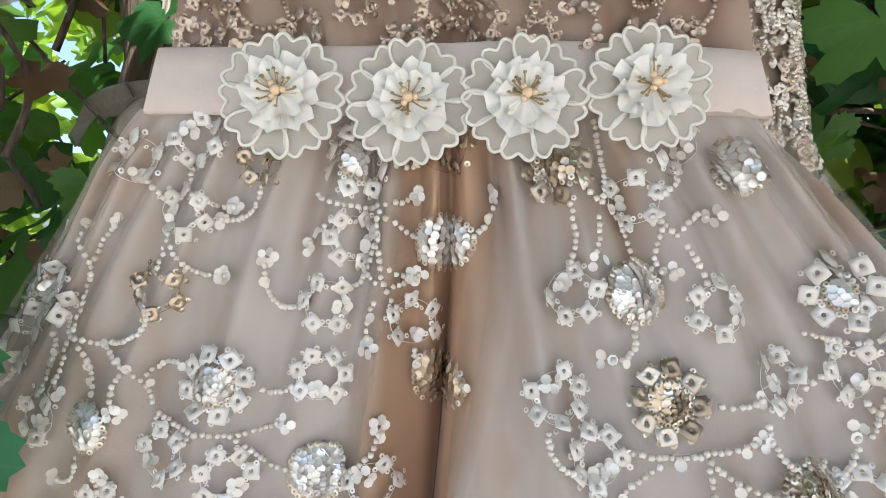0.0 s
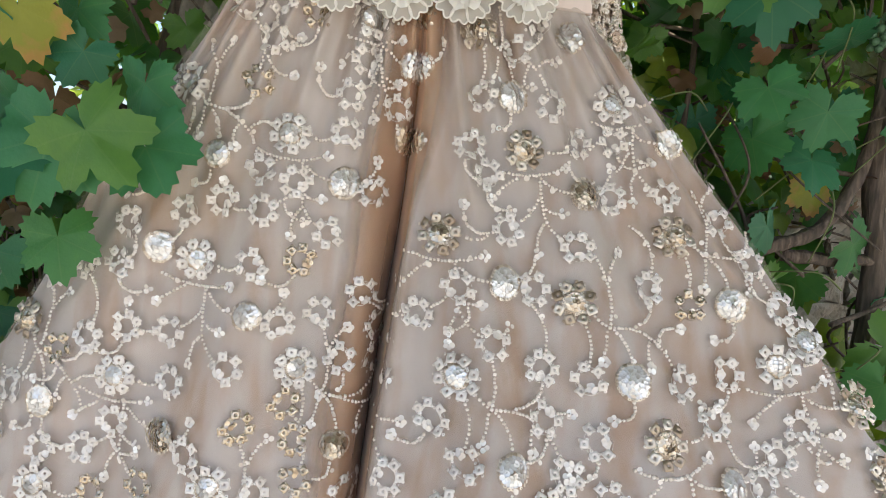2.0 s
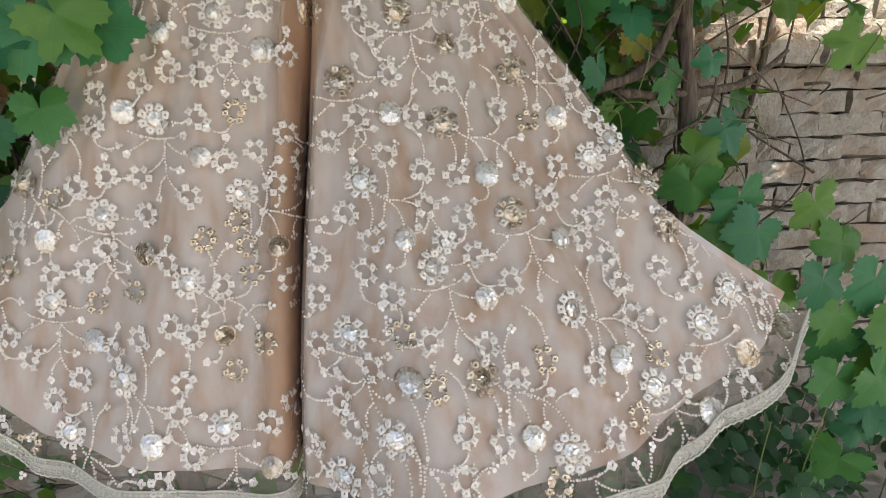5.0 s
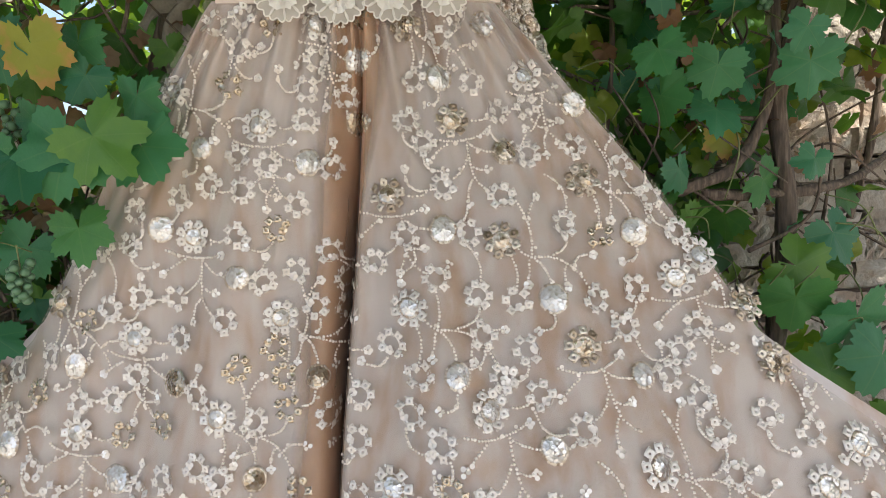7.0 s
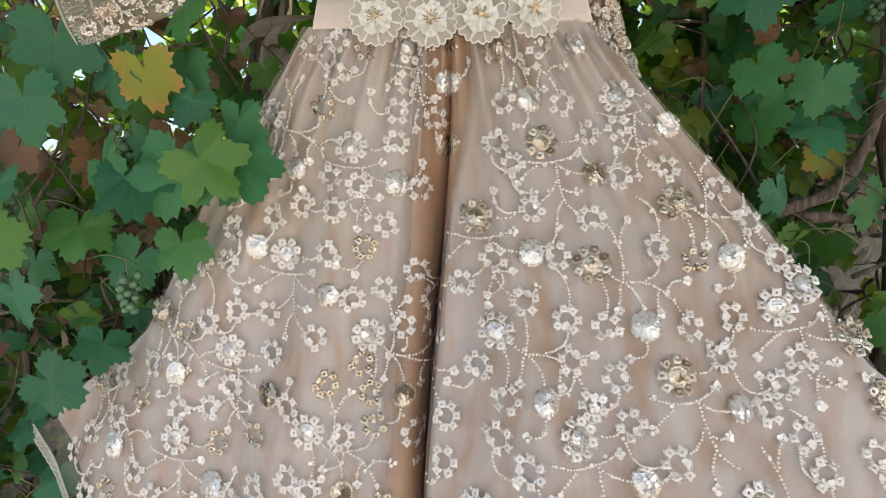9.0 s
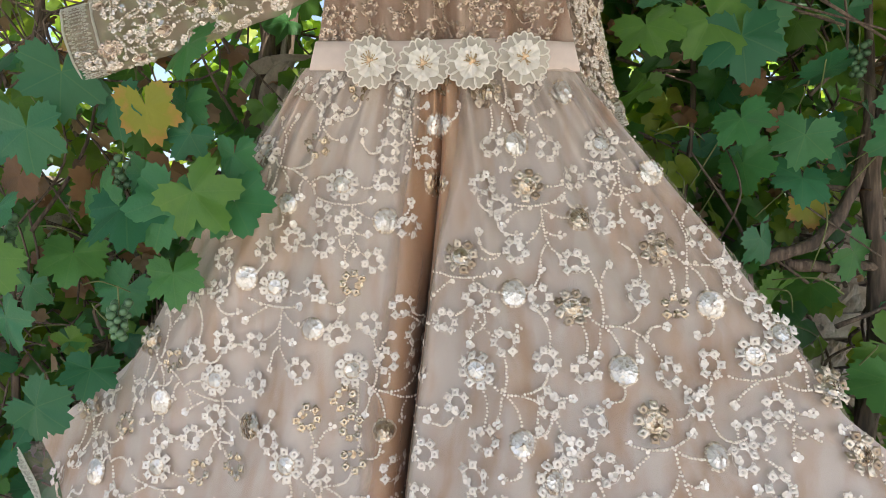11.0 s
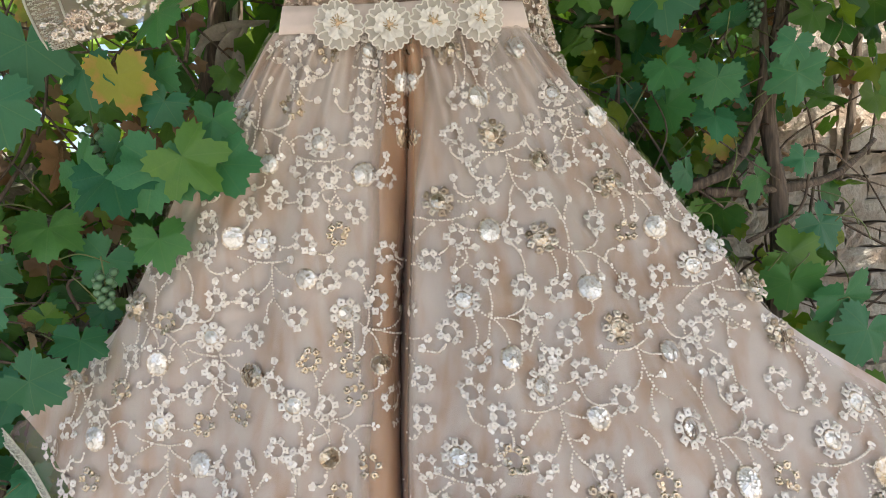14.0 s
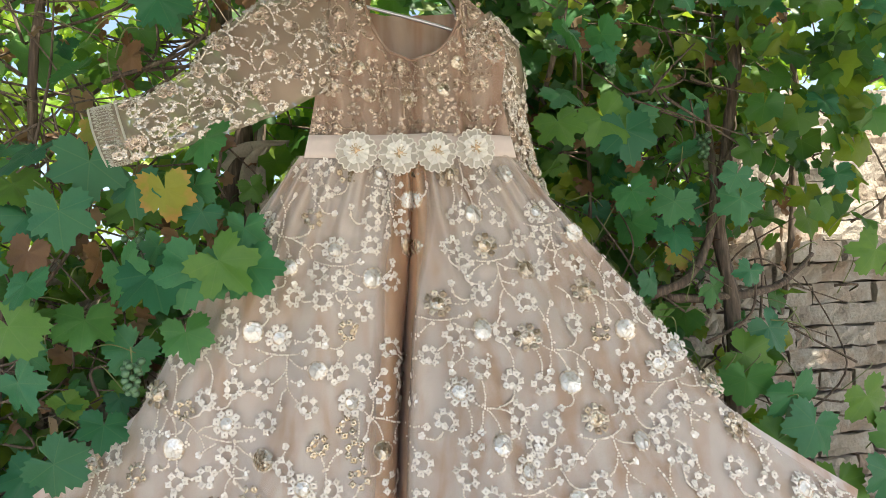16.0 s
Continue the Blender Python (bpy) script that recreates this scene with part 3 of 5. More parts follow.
# where the two repeating sprays of the cloth sit on the skirt
SPRAY_A = [(-0.298, 0.962), (-0.172, 1.148), (-0.411, 0.788), (0.156, 1.144), (0.503, 0.871), (0.330, 0.780), (-0.064, 1.318), (0.289, 1.220), (0.041, 1.022), (-0.520, 0.627), (0.177, 0.697),
           (-0.209, 0.409), (0.028, 0.586), (0.546, 0.480), (0.664, 0.574), (0.368, 0.411)]
SPRAY_B = [(-0.319, 1.215), (-0.567, 0.848), (-0.714, 0.702), (-0.150, 0.821), (-0.255, 0.669), (0.066, 0.842), (0.223, 0.942), (0.372, 1.035), (0.085, 1.313), (0.551, 0.904), (0.612, 0.826),
           (0.634, 0.739), (-0.387, 0.491), (-0.497, 0.390), (0.239, 0.523), (0.085, 0.442), (-0.003, 0.362), (0.417, 0.615), (0.735, 0.622)]
LONE_MEDALLIONS = [(-0.004, 1.150), (0.219, 1.310), (-0.353, 0.977), (0.834, 0.548), (0.735, 0.522), (-0.66, 0.60)]
# one spray: bead stems as (start, bend, end), then what they carry, all from the middle of its large blossom
STEMS_A = [((-0.045, -0.026), (0.005, -0.046), (0.052, -0.027)), ((-0.014, -0.040), (-0.03, -0.050), (-0.046, -0.064)), ((0.022, -0.034), (0.020, -0.065), (0.028, -0.100)),
           ((0.024, -0.040), (0.040, -0.056), (0.066, -0.060)), ((0.108, -0.060), (0.126, -0.052), (0.130, -0.030)), ((0.023, -0.060), (0.012, -0.088), (-0.008, -0.098)),
           ((-0.048, -0.112), (-0.088, -0.124), (-0.092, -0.082)), ((0.025, -0.078), (0.036, -0.091), (0.048, -0.088)), ((0.028, -0.100), (0.012, -0.115), (0.014, -0.136)),
           ((0.028, -0.100), (0.040, -0.120), (0.054, -0.126)), ((0.036, -0.003), (0.055, -0.008), (0.066, 0.004))]
CARRIED_A = {"medallion": [(0.086, -0.061)], "ring": [(0.128, -0.068), (-0.028, -0.110), (0.069, -0.134), (0.082, 0.010)], "dots": [(0.058, -0.026), (-0.05, -0.068), (0.130, -0.024), (-0.090, -0.075), (0.054, -0.088), (0.014, -0.143)]}
STEMS_B = [((0.024, -0.016), (0.032, -0.026), (0.041, -0.030)), ((0.012, -0.030), (0.020, -0.055), (0.010, -0.078)), ((0.038, -0.030), (0.036, -0.050), (0.030, -0.066)),
           ((0.041, -0.030), (0.062, -0.046), (0.064, -0.072)), ((0.060, -0.120), (0.062, -0.142), (0.040, -0.142)), ((0.041, -0.030), (0.080, -0.030), (0.107, -0.056)),
           ((0.107, -0.056), (0.122, -0.036), (0.144, -0.041)), ((0.098, -0.048), (0.086, -0.060), (0.090, -0.076)), ((0.107, -0.056), (0.120, -0.068), (0.128, -0.090)),
           ((0.060, -0.031), (0.108, -0.034), (0.112, -0.004)), ((0.118, 0.030), (0.128, 0.075), (0.094, 0.098)), ((0.041, -0.030), (0.054, 0.015), (0.032, 0.060)), ((0.045, 0.026), (0.052, 0.050), (0.064, 0.060))]
CARRIED_B = {"medallion": [(0.064, -0.096)], "ring": [(0.008, -0.096), (0.084, -0.160), (0.137, -0.108), (0.112, 0.013), (0.082, 0.112), (0.025, 0.078)], "dots": [(0.030, -0.073), (0.034, -0.142), (0.149, -0.041), (0.091, -0.082), (0.068, 0.064)]}


def inside_skirt(x, z, pad=0.0):
    if z > WAIST_Z - 0.01:
        return False
    lo, hi = -1.0, 1.0
    zh = float(np.interp(x, HEM_X, HEM_Z))
    if z < zh + pad or not HEM_X[0] < x < HEM_X[-1]:
        return False
    v = (WAIST_Z - z) / (WAIST_Z - (HEM_Z[1] if x < 0 else HEM_Z[-1]))
    if v > 1:
        return True
    s = float(np.interp(v, EDGE_V, EDGE_S))
    edge = 0.25 + ((0.875 if x < 0 else 0.905) - 0.25) * s
    return abs(x) < edge - pad


class Embroidery:
    """Sprays of bead stems, blossoms, medallions and ring flowers sewn on one piece of cloth."""

    def __init__(self, needle, rng, inside):
        self.nd, self.rng, self.inside = needle, rng, inside
        self.spots, self.beads = [], {}
        self.big, self.rings, self.dots, self.stems = [], [], [], []

    def free(self, x, z, r, slack=0.85):
        return self.inside(x, z, r * 0.8) and all((x - a) ** 2 + (z - b) ** 2 > ((r + c) * slack) ** 2 for a, b, c in self.spots)

    def spray(self, x, z, stems, carried, turn=0.0, size=1.0, squeeze=1.0, flip=1.0, mirror=1.0):
        c, s = math.cos(turn), math.sin(turn)

        def at(p):
            a, b = p[0] * size * squeeze * mirror, p[1] * size * flip
            return x + a * c - b * s, z + a * s + b * c
        self.stems += [tuple(at(p) for p in st) for st in stems]
        for p in carried["medallion"]:
            q = at(p)
            if self.free(*q, 0.022 * size):
                self.spots.append((*q, 0.022 * size))
                self.big.append((*q, "medallion", size * self.rng.uniform(0.9, 1.08)))
        self.rings += [(*at(p), size) for p in carried["ring"]]
        self.dots += [(*at(p), size) for p in carried["dots"]]

    def bloom(self, x, z, kind, size=1.0):
        self.spots.append((x, z, (0.029 if kind == "blossom" else 0.022) * size))
        self.big.append((x, z, kind, size))

    def settle(self, extra):
        """Keep the ring flowers and dots that find room, then fill what is still bare."""
        g = self.rng
        kept = []
        for x, z, size in self.rings:
            if self.free(x, z, 0.023 * size):
                self.spots.append((x, z, 0.023 * size))
                kept.append((x, z, size))
        self.rings = kept
        dots = []
        for x, z, size in self.dots:
            if self.free(x, z, 0.008 * size):
                self.spots.append((x, z, 0.008 * size))
                dots.append((x, z, size))
        self.dots = dots
        for x, z, size in extra:
            if self.free(x, z, 0.025 * size, 1.0):
                self.spots.append((x, z, 0.023 * size))
                self.rings.append((x, z, size))
                a, side = g.uniform(-2.2, -0.9), g.choice((-1, 1))
                p = [(x + r * size * math.cos(a + side * t), z + r * size * math.sin(a + side * t)) for r, t in ((0.023, 0), (0.052, 0.1), (0.058, 0.75))]
                self.stems.append(tuple(p))
                self.dots.append((*p[2], size))

    def sew_stems(self, pile):
        g = self.rng
        for p0, p1, p2 in self.stems:
            p0, p1, p2 = (np.array(p) for p in (p0, p1, p2))
            n = max(2, int((np.linalg.norm(p1 - p0) + np.linalg.norm(p2 - p1)) * 0.97 / 0.0050))
            mine = []
            for k in range(n + 1):
                t = k / n
                x, z = p0 * (1 - t) ** 2 + p1 * 2 * t * (1 - t) + p2 * t * t
                cell = (int(x // 0.006), int(z // 0.006))
                if not self.inside(x, z, 0.004) or cell in self.beads or any((x - a) ** 2 + (z - b) ** 2 < (c * 0.72) ** 2 for a, b, c in self.spots if c > 0.01):
                    continue
                mine.append(cell)
                self.nd.sew(pile, BEADS, x, z, g.uniform(0.9, 1.25), 0.25)
                if g.random() < 0.07:
                    self.nd.sew(pile, DISC, x + g.uniform(-0.005, 0.005), z + g.uniform(-0.005, 0.005), g.uniform(0.9, 1.3), 0.3, 0.003)
            for cell in mine:
                self.beads[cell] = 1


def ring_flower(nd, pile, x, z, size):
    """Five or six square petals set in an open ring, with a sequin cup at the gap."""
    g = nd.rng
    a0, n = g.uniform(0, 6.28), g.choice((5, 5, 6))
    for k in range(n):
        a = a0 + (k + 0.9) * 2 * math.pi / (n + 0.8)
        nd.petal(pile, x + 0.0172 * size * math.cos(a), z + 0.0172 * size * math.sin(a), a, 0.0092 * size)
    cx, cz = x + 0.010 * size * math.cos(a0), z + 0.010 * size * math.sin(a0)
    # the thread that joins petals and cup
    loop = [(x + 0.0172 * size * math.cos(a0 + t), z + 0.0172 * size * math.sin(a0 + t)) for t in np.linspace(0, 6.28, 15)] + [(cx, cz)]
    pts = [np.array(nd.place(*q)[0]) + np.array((0, -0.0012, 0)) for q in loop]
    pile.add(*tube(pts, [0.00035, 0.00035], 3))
    for k in range(5):
        a = 2 * math.pi * k / 5
        nd.sew(pile, DISC, cx + 0.0036 * math.cos(a), cz + 0.0036 * math.sin(a), 1.15 * size, 0.3, 0.003)


def sequin_dots(nd, pile, x, z, size):
    g = nd.rng
    n = g.choice((3, 4, 5, 5))
    for k in range(n):
        a = 2 * math.pi * k / n
        nd.sew(pile, DISC, x + 0.0044 * size * math.cos(a), z + 0.0044 * size * math.sin(a), g.uniform(1.0, 1.3) * size, 0.25, 0.002)


def big_bloom(em, dress, x, z, kind, size, gold, base):
    nd, p, q = em.nd, Pile(), Pile()
    if kind == "medallion":
        nd.medallion(p, x, z, 0.0215 * size, q)
        name, words = "sequin_medallion", "brown-gold sequin medallion"
    else:
        petals = Pile()
        nd.blossom(petals, x, z, 0.0222 * size, 8, 0.0106 * size)
        nd.medallion(p, x, z, 0.0150 * size, q)
        name, words = "sequin_blossom", "brown-gold sequin blossom"
    if kind == "medallion":
        m = p.build(name, GOLD if gold else base, dress, words if gold else "")
    else:
        m = petals.build(name, BRONZE if gold else PETAL if base is SCALE else base, dress, words if gold else "")
        p.build("sequin_cup", GOLD if gold else base, m)
    if q.n:
        q.build("bronze_rim", BRONZE, m, "ring of dark bronze sequins")


def embroider(dress):
    rng = random.Random(21)
    em = Embroidery(Needle(on_skirt, rng), rng, inside_skirt)
    for table in (SPRAY_A, SPRAY_B):
        for x, z in table:
            em.bloom(x, z, "blossom")
    for x, z in LONE_MEDALLIONS:
        em.bloom(x, z, "medallion")
    for table, stems, carried in ((SPRAY_A, STEMS_A, CARRIED_A), (SPRAY_B, STEMS_B, CARRIED_B)):
        for x, z in table:
            em.spray(x, z, stems, carried, 0.32 * x, 1.0, 0.78 + 0.22 * smooth_step(1.32, 1.08, z))
    em.settle([(rng.uniform(-0.86, 0.88), rng.uniform(0.30, 1.34), 1.0) for _ in range(900)])
    chains, rest = Pile(), Pile()
    em.sew_stems(chains)
    for x, z, kind, size in em.big:
        big_bloom(em, dress, x, z, kind, size, rng.random() < 0.20, SCALE)
    for i, (x, z, size) in enumerate(em.rings):
        p = Pile() if i < 290 else rest
        ring_flower(em.nd, p, x, z, size)
        if p is not rest:
            p.build("sequin_flower", GOLD if rng.random() < 0.10 else PETAL, dress)
    for x, z, size in em.dots:
        sequin_dots(em.nd, rest, x, z, size)
    ob = rest.build("small_sequin_work", PETAL, dress)
    ob["kind"] = "stuff"
    ob = chains.build("bead_sprays", BEAD, dress)
    ob["kind"] = "stuff"

    # bodice: sprays that climb from a row of dark medallions
    def on_front(x, z, pad):
        l, r = bodice_half(z)
        return 1.40 < z < 1.745 and l + pad + 0.004 < x < r - pad - 0.004 and z < neck_z(x) - pad - 0.006
    eb = Embroidery(Needle(on_bodice, rng), rng, on_front)
    row = ((-0.085, 1.492, "medallion"), (0.005, 1.487, "blossom"), (0.085, 1.507, "medallion"), (-0.165, 1.508, "blossom"), (-0.190, 1.60, "medallion"), (-0.105, 1.690, "medallion"),
           (0.165, 1.690, "medallion"), (0.175, 1.525, "blossom"), (-0.02, 1.553, "blossom"))
    for x, z, kind in row:
        eb.bloom(x, z, kind, 0.72)
    for k, (x, z, kind) in enumerate(row):
        eb.spray(x, z, *((STEMS_A, CARRIED_A) if k % 2 else (STEMS_B, CARRIED_B)), 0.0, 0.72, 0.9, -1.0, 1.0 if x < 0.02 else -1.0)
    eb.settle([(rng.uniform(-0.22, 0.23), rng.uniform(1.41, 1.74), 0.72) for _ in range(2500)])
    bchain, bsmall = Pile(), Pile()
    eb.sew_stems(bchain)
    for x, z, kind, size in eb.big:
        big_bloom(eb, dress, x, z, kind, size, rng.random() < 0.65, CHAMPAGNE)
    for x, z, size in eb.rings:
        ring_flower(eb.nd, bsmall, x, z, size)
    for x, z, size in eb.dots:
        sequin_dots(eb.nd, bsmall, x, z, size)
    ob = bsmall.build("bodice_sequin_work", CHAMPAGNE, dress)
    ob["kind"] = "stuff"
    ob = bchain.build("bodice_bead_sprays", CHAMPAGNE, dress)
    ob["kind"] = "stuff"

    # sleeves: x runs along the sleeve and z round it
    for path, flat, length in ((SLEEVE_L, 0.30, 0.60), (SLEEVE_R, 0.55, 0.62)):
        def place(s, w, path=path, flat=flat, length=length):
            k = min(max(s / length, 0.0), 1.0)
            p, n = sleeve_at(path, k, math.pi / 2 + w / 0.085, flat * 1.06)
            return Vector(p) + Vector((0, -0.002, 0)), n
        es = Embroidery(Needle(place, rng), rng, lambda s, w, pad, length=length: 0.01 + pad < s < length - 0.012 - pad and abs(w) < 0.135 - pad)
        s = 0.05
        while s < length:
            for w in (-0.07, 0.045):
                if es.free(s, w, 0.02):
                    es.bloom(s, w, "blossom" if rng.random() < 0.6 else "medallion", 0.72)
                    es.spray(s, w, *rng.choice(((STEMS_A, CARRIED_A), (STEMS_B, CARRIED_B))), -1.57, 0.66, 0.9, 1.0, rng.choice((-1, 1)))
            s += 0.095
        es.settle([(rng.uniform(0.02, length), rng.uniform(-0.13, 0.13), 0.7) for _ in range(120)])
        p = Pile()
        es.sew_stems(p)
        for x, z, kind, size in es.big:
            big_bloom(es, dress, x, z, kind, size, rng.random() < 0.2, CHAMPAGNE)
        for x, z, size in es.rings:
            ring_flower(es.nd, p, x, z, size)
        for x, z, size in es.dots:
            sequin_dots(es.nd, p, x, z, size)
        ob = p.build("sleeve_sequin_work", SLEEVE_SEQUIN, dress)
        ob["kind"] = "stuff"


def lace_flower(dress, cx, cz, r, turn, rng):
    """Belt applique: corded lace petals round a ruffled chiffon blossom with a pearl."""
    y = 0.456
    hub = mesh_object("applique_flower", *tube([(cx, y + 0.004, cz), (cx, y - 0.004, cz)], [r * 0.4, r * 0.4], 12), NETTING, dress, "cream corded lace flower with a pearl middle")
    for k in range(10):
        a = turn + 2 * math.pi * k / 10
        c, s = math.cos(a), math.sin(a)
        cup = rng.uniform(-0.003, 0.002)

        def spot(t, w, lift):
            px, pz = t * c - w * s, t * s + w * c
            return (cx + px, y - lift + cup * (t / r), cz + pz)
        # heart-shaped outline
        out = []
        for q in np.linspace(0, 1, 25):
            th = q * 2 * math.pi
            w = r * 0.235 * math.sin(th) * (1 - 0.30 * math.cos(th)) + r * 0.05 * math.sin(2 * th) * -1
            t = r * (0.66 - 0.38 * math.cos(th)) - r * 0.15 * math.exp(-((q - 0.5) / 0.045) ** 2)
            out.append((t, w))
        net_v = [spot(t, w, 0.0045) for t, w in out[:-1]] + [spot(r * 0.62, 0, 0.0055)]
        mesh_object("lace_petal", net_v, [(i, (i + 1) % 24, 24) for i in range(24)], LACENET, hub)
        cord = [spot(t, w, 0.0055) for t, w in out]
        mesh_object("petal_cord", *tube(cord, [0.0015, 0.0015], 5), LACE, hub)
    for ring_i, (n, rr, lift) in enumerate(((6, 0.66, 0.008), (5, 0.46, 0.013))):
        for k in range(n):
            a = turn + ring_i * 0.5 + 2 * math.pi * k / n + rng.uniform(-0.1, 0.1)
            v, nu, nv = [], 9, 6
            for j in range(nv):
                for i in range(nu):
                    t = j / (nv - 1)
                    w = (i / (nu - 1) - 0.5)
                    rad = r * rr * (0.12 + 0.88 * t) * (1 - 0.22 * (2 * w) ** 2 * t)
                    ang = a + w * (2 * math.pi / n) * 1.25
                    ruf = 0.006 * t * math.sin(w * 16 + k * 2.1) + rng.uniform(-0.0015, 0.0015) * t
                    rad *= 1 + rng.uniform(-0.07, 0.07) * t
                    v.append((cx + rad * math.cos(ang), y - lift - 0.005 * t * t + ruf, cz + rad * math.sin(ang)))
            mesh_object("chiffon_petal", v, grid_faces(nu, nv), CHIFFON, hub)
    st = Pile()
    for k in range(14):
        a, q = rng.uniform(0, 6.28), r * rng.uniform(0.2, 0.34)
        st.add(*tube([(cx, y - 0.014, cz), (cx + q * math.cos(a), y - 0.021, cz + q * math.sin(a))], [0.0006, 0.0006], 4))
        b = bead_piece(0.0017)
        st.add(b[0] + np.array((cx + q * math.cos(a), y - 0.022, cz + q * math.sin(a))), b[1])
    st.build("stamen_tuft", STAMEN, hub)
    for k in range(4):
        bm = bmesh.new()
        bmesh.ops.create_icosphere(bm, subdivisions=2, radius=0.0042 if k == 0 else 0.0026)
        a = k * 2.1
        q = 0.0 if k == 0 else 0.0052
        bmesh.ops.translate(bm, verts=bm.verts, vec=(cx + q * math.cos(a), y - 0.022, cz + q * math.sin(a)))
        me = bpy.data.meshes.new("pearl")
        bm.to_mesh(me)
        bm.free()
        me.materials.append(PEARL)
        me.polygons.foreach_set("use_smooth", [True] * len(me.polygons))
        new("pearl", me).parent = hub


def build_dress():
    rng = random.Random(5)
    dress = empty("dress", "beige tulle dress embroidered with pearl sequins, hung on a vine", "dress", at=(0, 0, 0))
    us = skirt_us()
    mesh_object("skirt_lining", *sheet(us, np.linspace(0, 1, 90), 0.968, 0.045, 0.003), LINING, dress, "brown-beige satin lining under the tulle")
    mesh_object("skirt_tulle", *sheet(us, np.linspace(0, 1, 90), 1.0, 0.0, -0.005, 0.006), TULLE, dress, "sheer beige tulle overskirt")
    # added sheet over the lining that paints the fold's brown shade
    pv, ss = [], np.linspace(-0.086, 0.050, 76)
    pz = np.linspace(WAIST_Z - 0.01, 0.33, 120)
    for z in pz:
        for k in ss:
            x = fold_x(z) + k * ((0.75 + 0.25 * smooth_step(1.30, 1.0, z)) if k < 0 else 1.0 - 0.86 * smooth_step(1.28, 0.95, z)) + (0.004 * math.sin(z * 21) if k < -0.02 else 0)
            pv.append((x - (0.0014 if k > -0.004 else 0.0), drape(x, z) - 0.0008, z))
    mesh_object("fold_shade_sheet", pv, grid_faces(len(ss), len(pz)), FOLD_SHADE, dress, "added brown sheet standing in for shade in the middle fold", [(k / (len(ss) - 1), 0) for _ in pz for k in range(len(ss))])
    back_v, back_f = sheet(np.linspace(-1, 1, 60), np.linspace(0, 1, 40), 0.90, 0.05, 0.0)
    mesh_object("skirt_back", [(x, 0.60 + 0.35 * (y - 0.45) + 0.01 * math.sin(30 * x), z) for x, y, z in back_v], back_f, LINING, dress)
    # scalloped lace along the hem
    lace = Pile()
    hem_us = np.linspace(-1, 1, 1000)
    v = []
    for row in range(3):
        for i, u in enumerate(hem_us):
            x, z = skirt_xz(u, 1.0)
            y = drape(x, z) - 0.008 + 0.006 * math.sin(x * 38 + 2 * math.sin(x * 11))
            v.append((x, y - 0.002 * (row == 1), z + (0.020, 0.004, -0.011 - 0.003 * abs(math.sin(i * 0.5)))[row]))
    mesh_object("lace_net", v, grid_faces(len(hem_us), 3), LACENET, dress, "pale net of the hem lace")
    for i in range(len(hem_us) - 1):
        x, z = skirt_xz(hem_us[i], 1.0)
        y = drape(x, z) - 0.011 + 0.006 * math.sin(x * 38 + 2 * math.sin(x * 11))
        for dz, size, every in ((0.020, 0.0022, 1), (0.004 + 0.011 * math.sin(i * 1.05), 0.0026, 1), (-0.012 - 0.003 * abs(math.sin(i * 0.5)), 0.0027, 1)):
            b = bead_piece(size)
            lace.add(b[0] + np.array((x, y, z + dz)), b[1])
    lace.build("hem_lace", HEMLACE, dress, "cream scalloped lace edging")
    # bodice front and back
    zs, n = np.linspace(1.36, 1.765, 90), 140
    v, f = [], []
    for z in zs:
        l, r = bodice_half(z)
        for i in range(n):
            x = l + (r - l) * i / (n - 1)
            v.append((x, bodice_y(x, z) , z))
    for j in range(len(zs) - 1):
        for i in range(n - 1):
            a = j * n + i
            cx, cz = v[a][0], (zs[j] + zs[j + 1]) / 2
            if cz < neck_z(cx):
                f.append((a, a + 1, a + 1 + n, a + n))
    mesh_object("bodice_lining", v, f, BODICE_SATIN, dress)
    mesh_object("bodice_tulle", [(x, y - 0.004, z) for x, y, z in v], f, BODICE_TULLE, dress)
    bv, bf = [], []
    for z in zs:
        l, r = bodice_half(z)
        for i in range(30):
            x = l + (r - l) * i / 29
            bv.append((x, bodice_y(x, z) + 0.055 * (1 - (2 * i / 29 - 1) ** 4) + 0.004, z))
    bfc = [q for q in grid_faces(30, len(zs)) if bv[q[0]][2] < 1.70 or abs(bv[q[0]][0] - 0.02) > 0.10]
    mesh_object("bodice_back", bv, bfc, BODICE_SATIN, dress)
    neck = [(0.02 + 0.112 * math.cos(a), bodice_y(0.02 + 0.112 * math.cos(a), neck_z(0.02 + 0.1119 * math.cos(a))) - 0.005, 1.575 + 0.155 * (1 - abs(math.sin(a)))) for a in np.linspace(math.pi, 2 * math.pi, 40)]
    mesh_object("neckline_piping", *tube(neck, [0.0028, 0.0028], 6), BODICE_SATIN, dress)
    # sleeves
    for path, flat, label in ((SLEEVE_L, 0.30, "sheer sleeve spread over leaves"), (SLEEVE_R, 0.55, "sheer sleeve hanging in folds")):
        mesh_object("sleeve", *sleeve_mesh(path, flat), SLEEVE_TULLE, dress, label)
        mesh_object("sleeve_lining", *sleeve_mesh(path, flat * 0.8, shrink=0.90, until=0.42 if path is SLEEVE_L else 0.82), BODICE_SATIN, dress)
        # lace cuff: a net band, edged and zigzagged with cord
        band = [sleeve_at(path, 0.90 + 0.10 * j / 5 + (0.010 * abs(math.sin(i * 0.39)) if j == 5 else 0), 2 * math.pi * i / 72, flat * 1.05)[0] for j in range(6) for i in range(72)]
        cuff = mesh_object("lace_cuff", band, grid_faces(72, 6, True), SLEEVE_TULLE, dress, "cream net cuff with corded lace")
        cord = Pile()
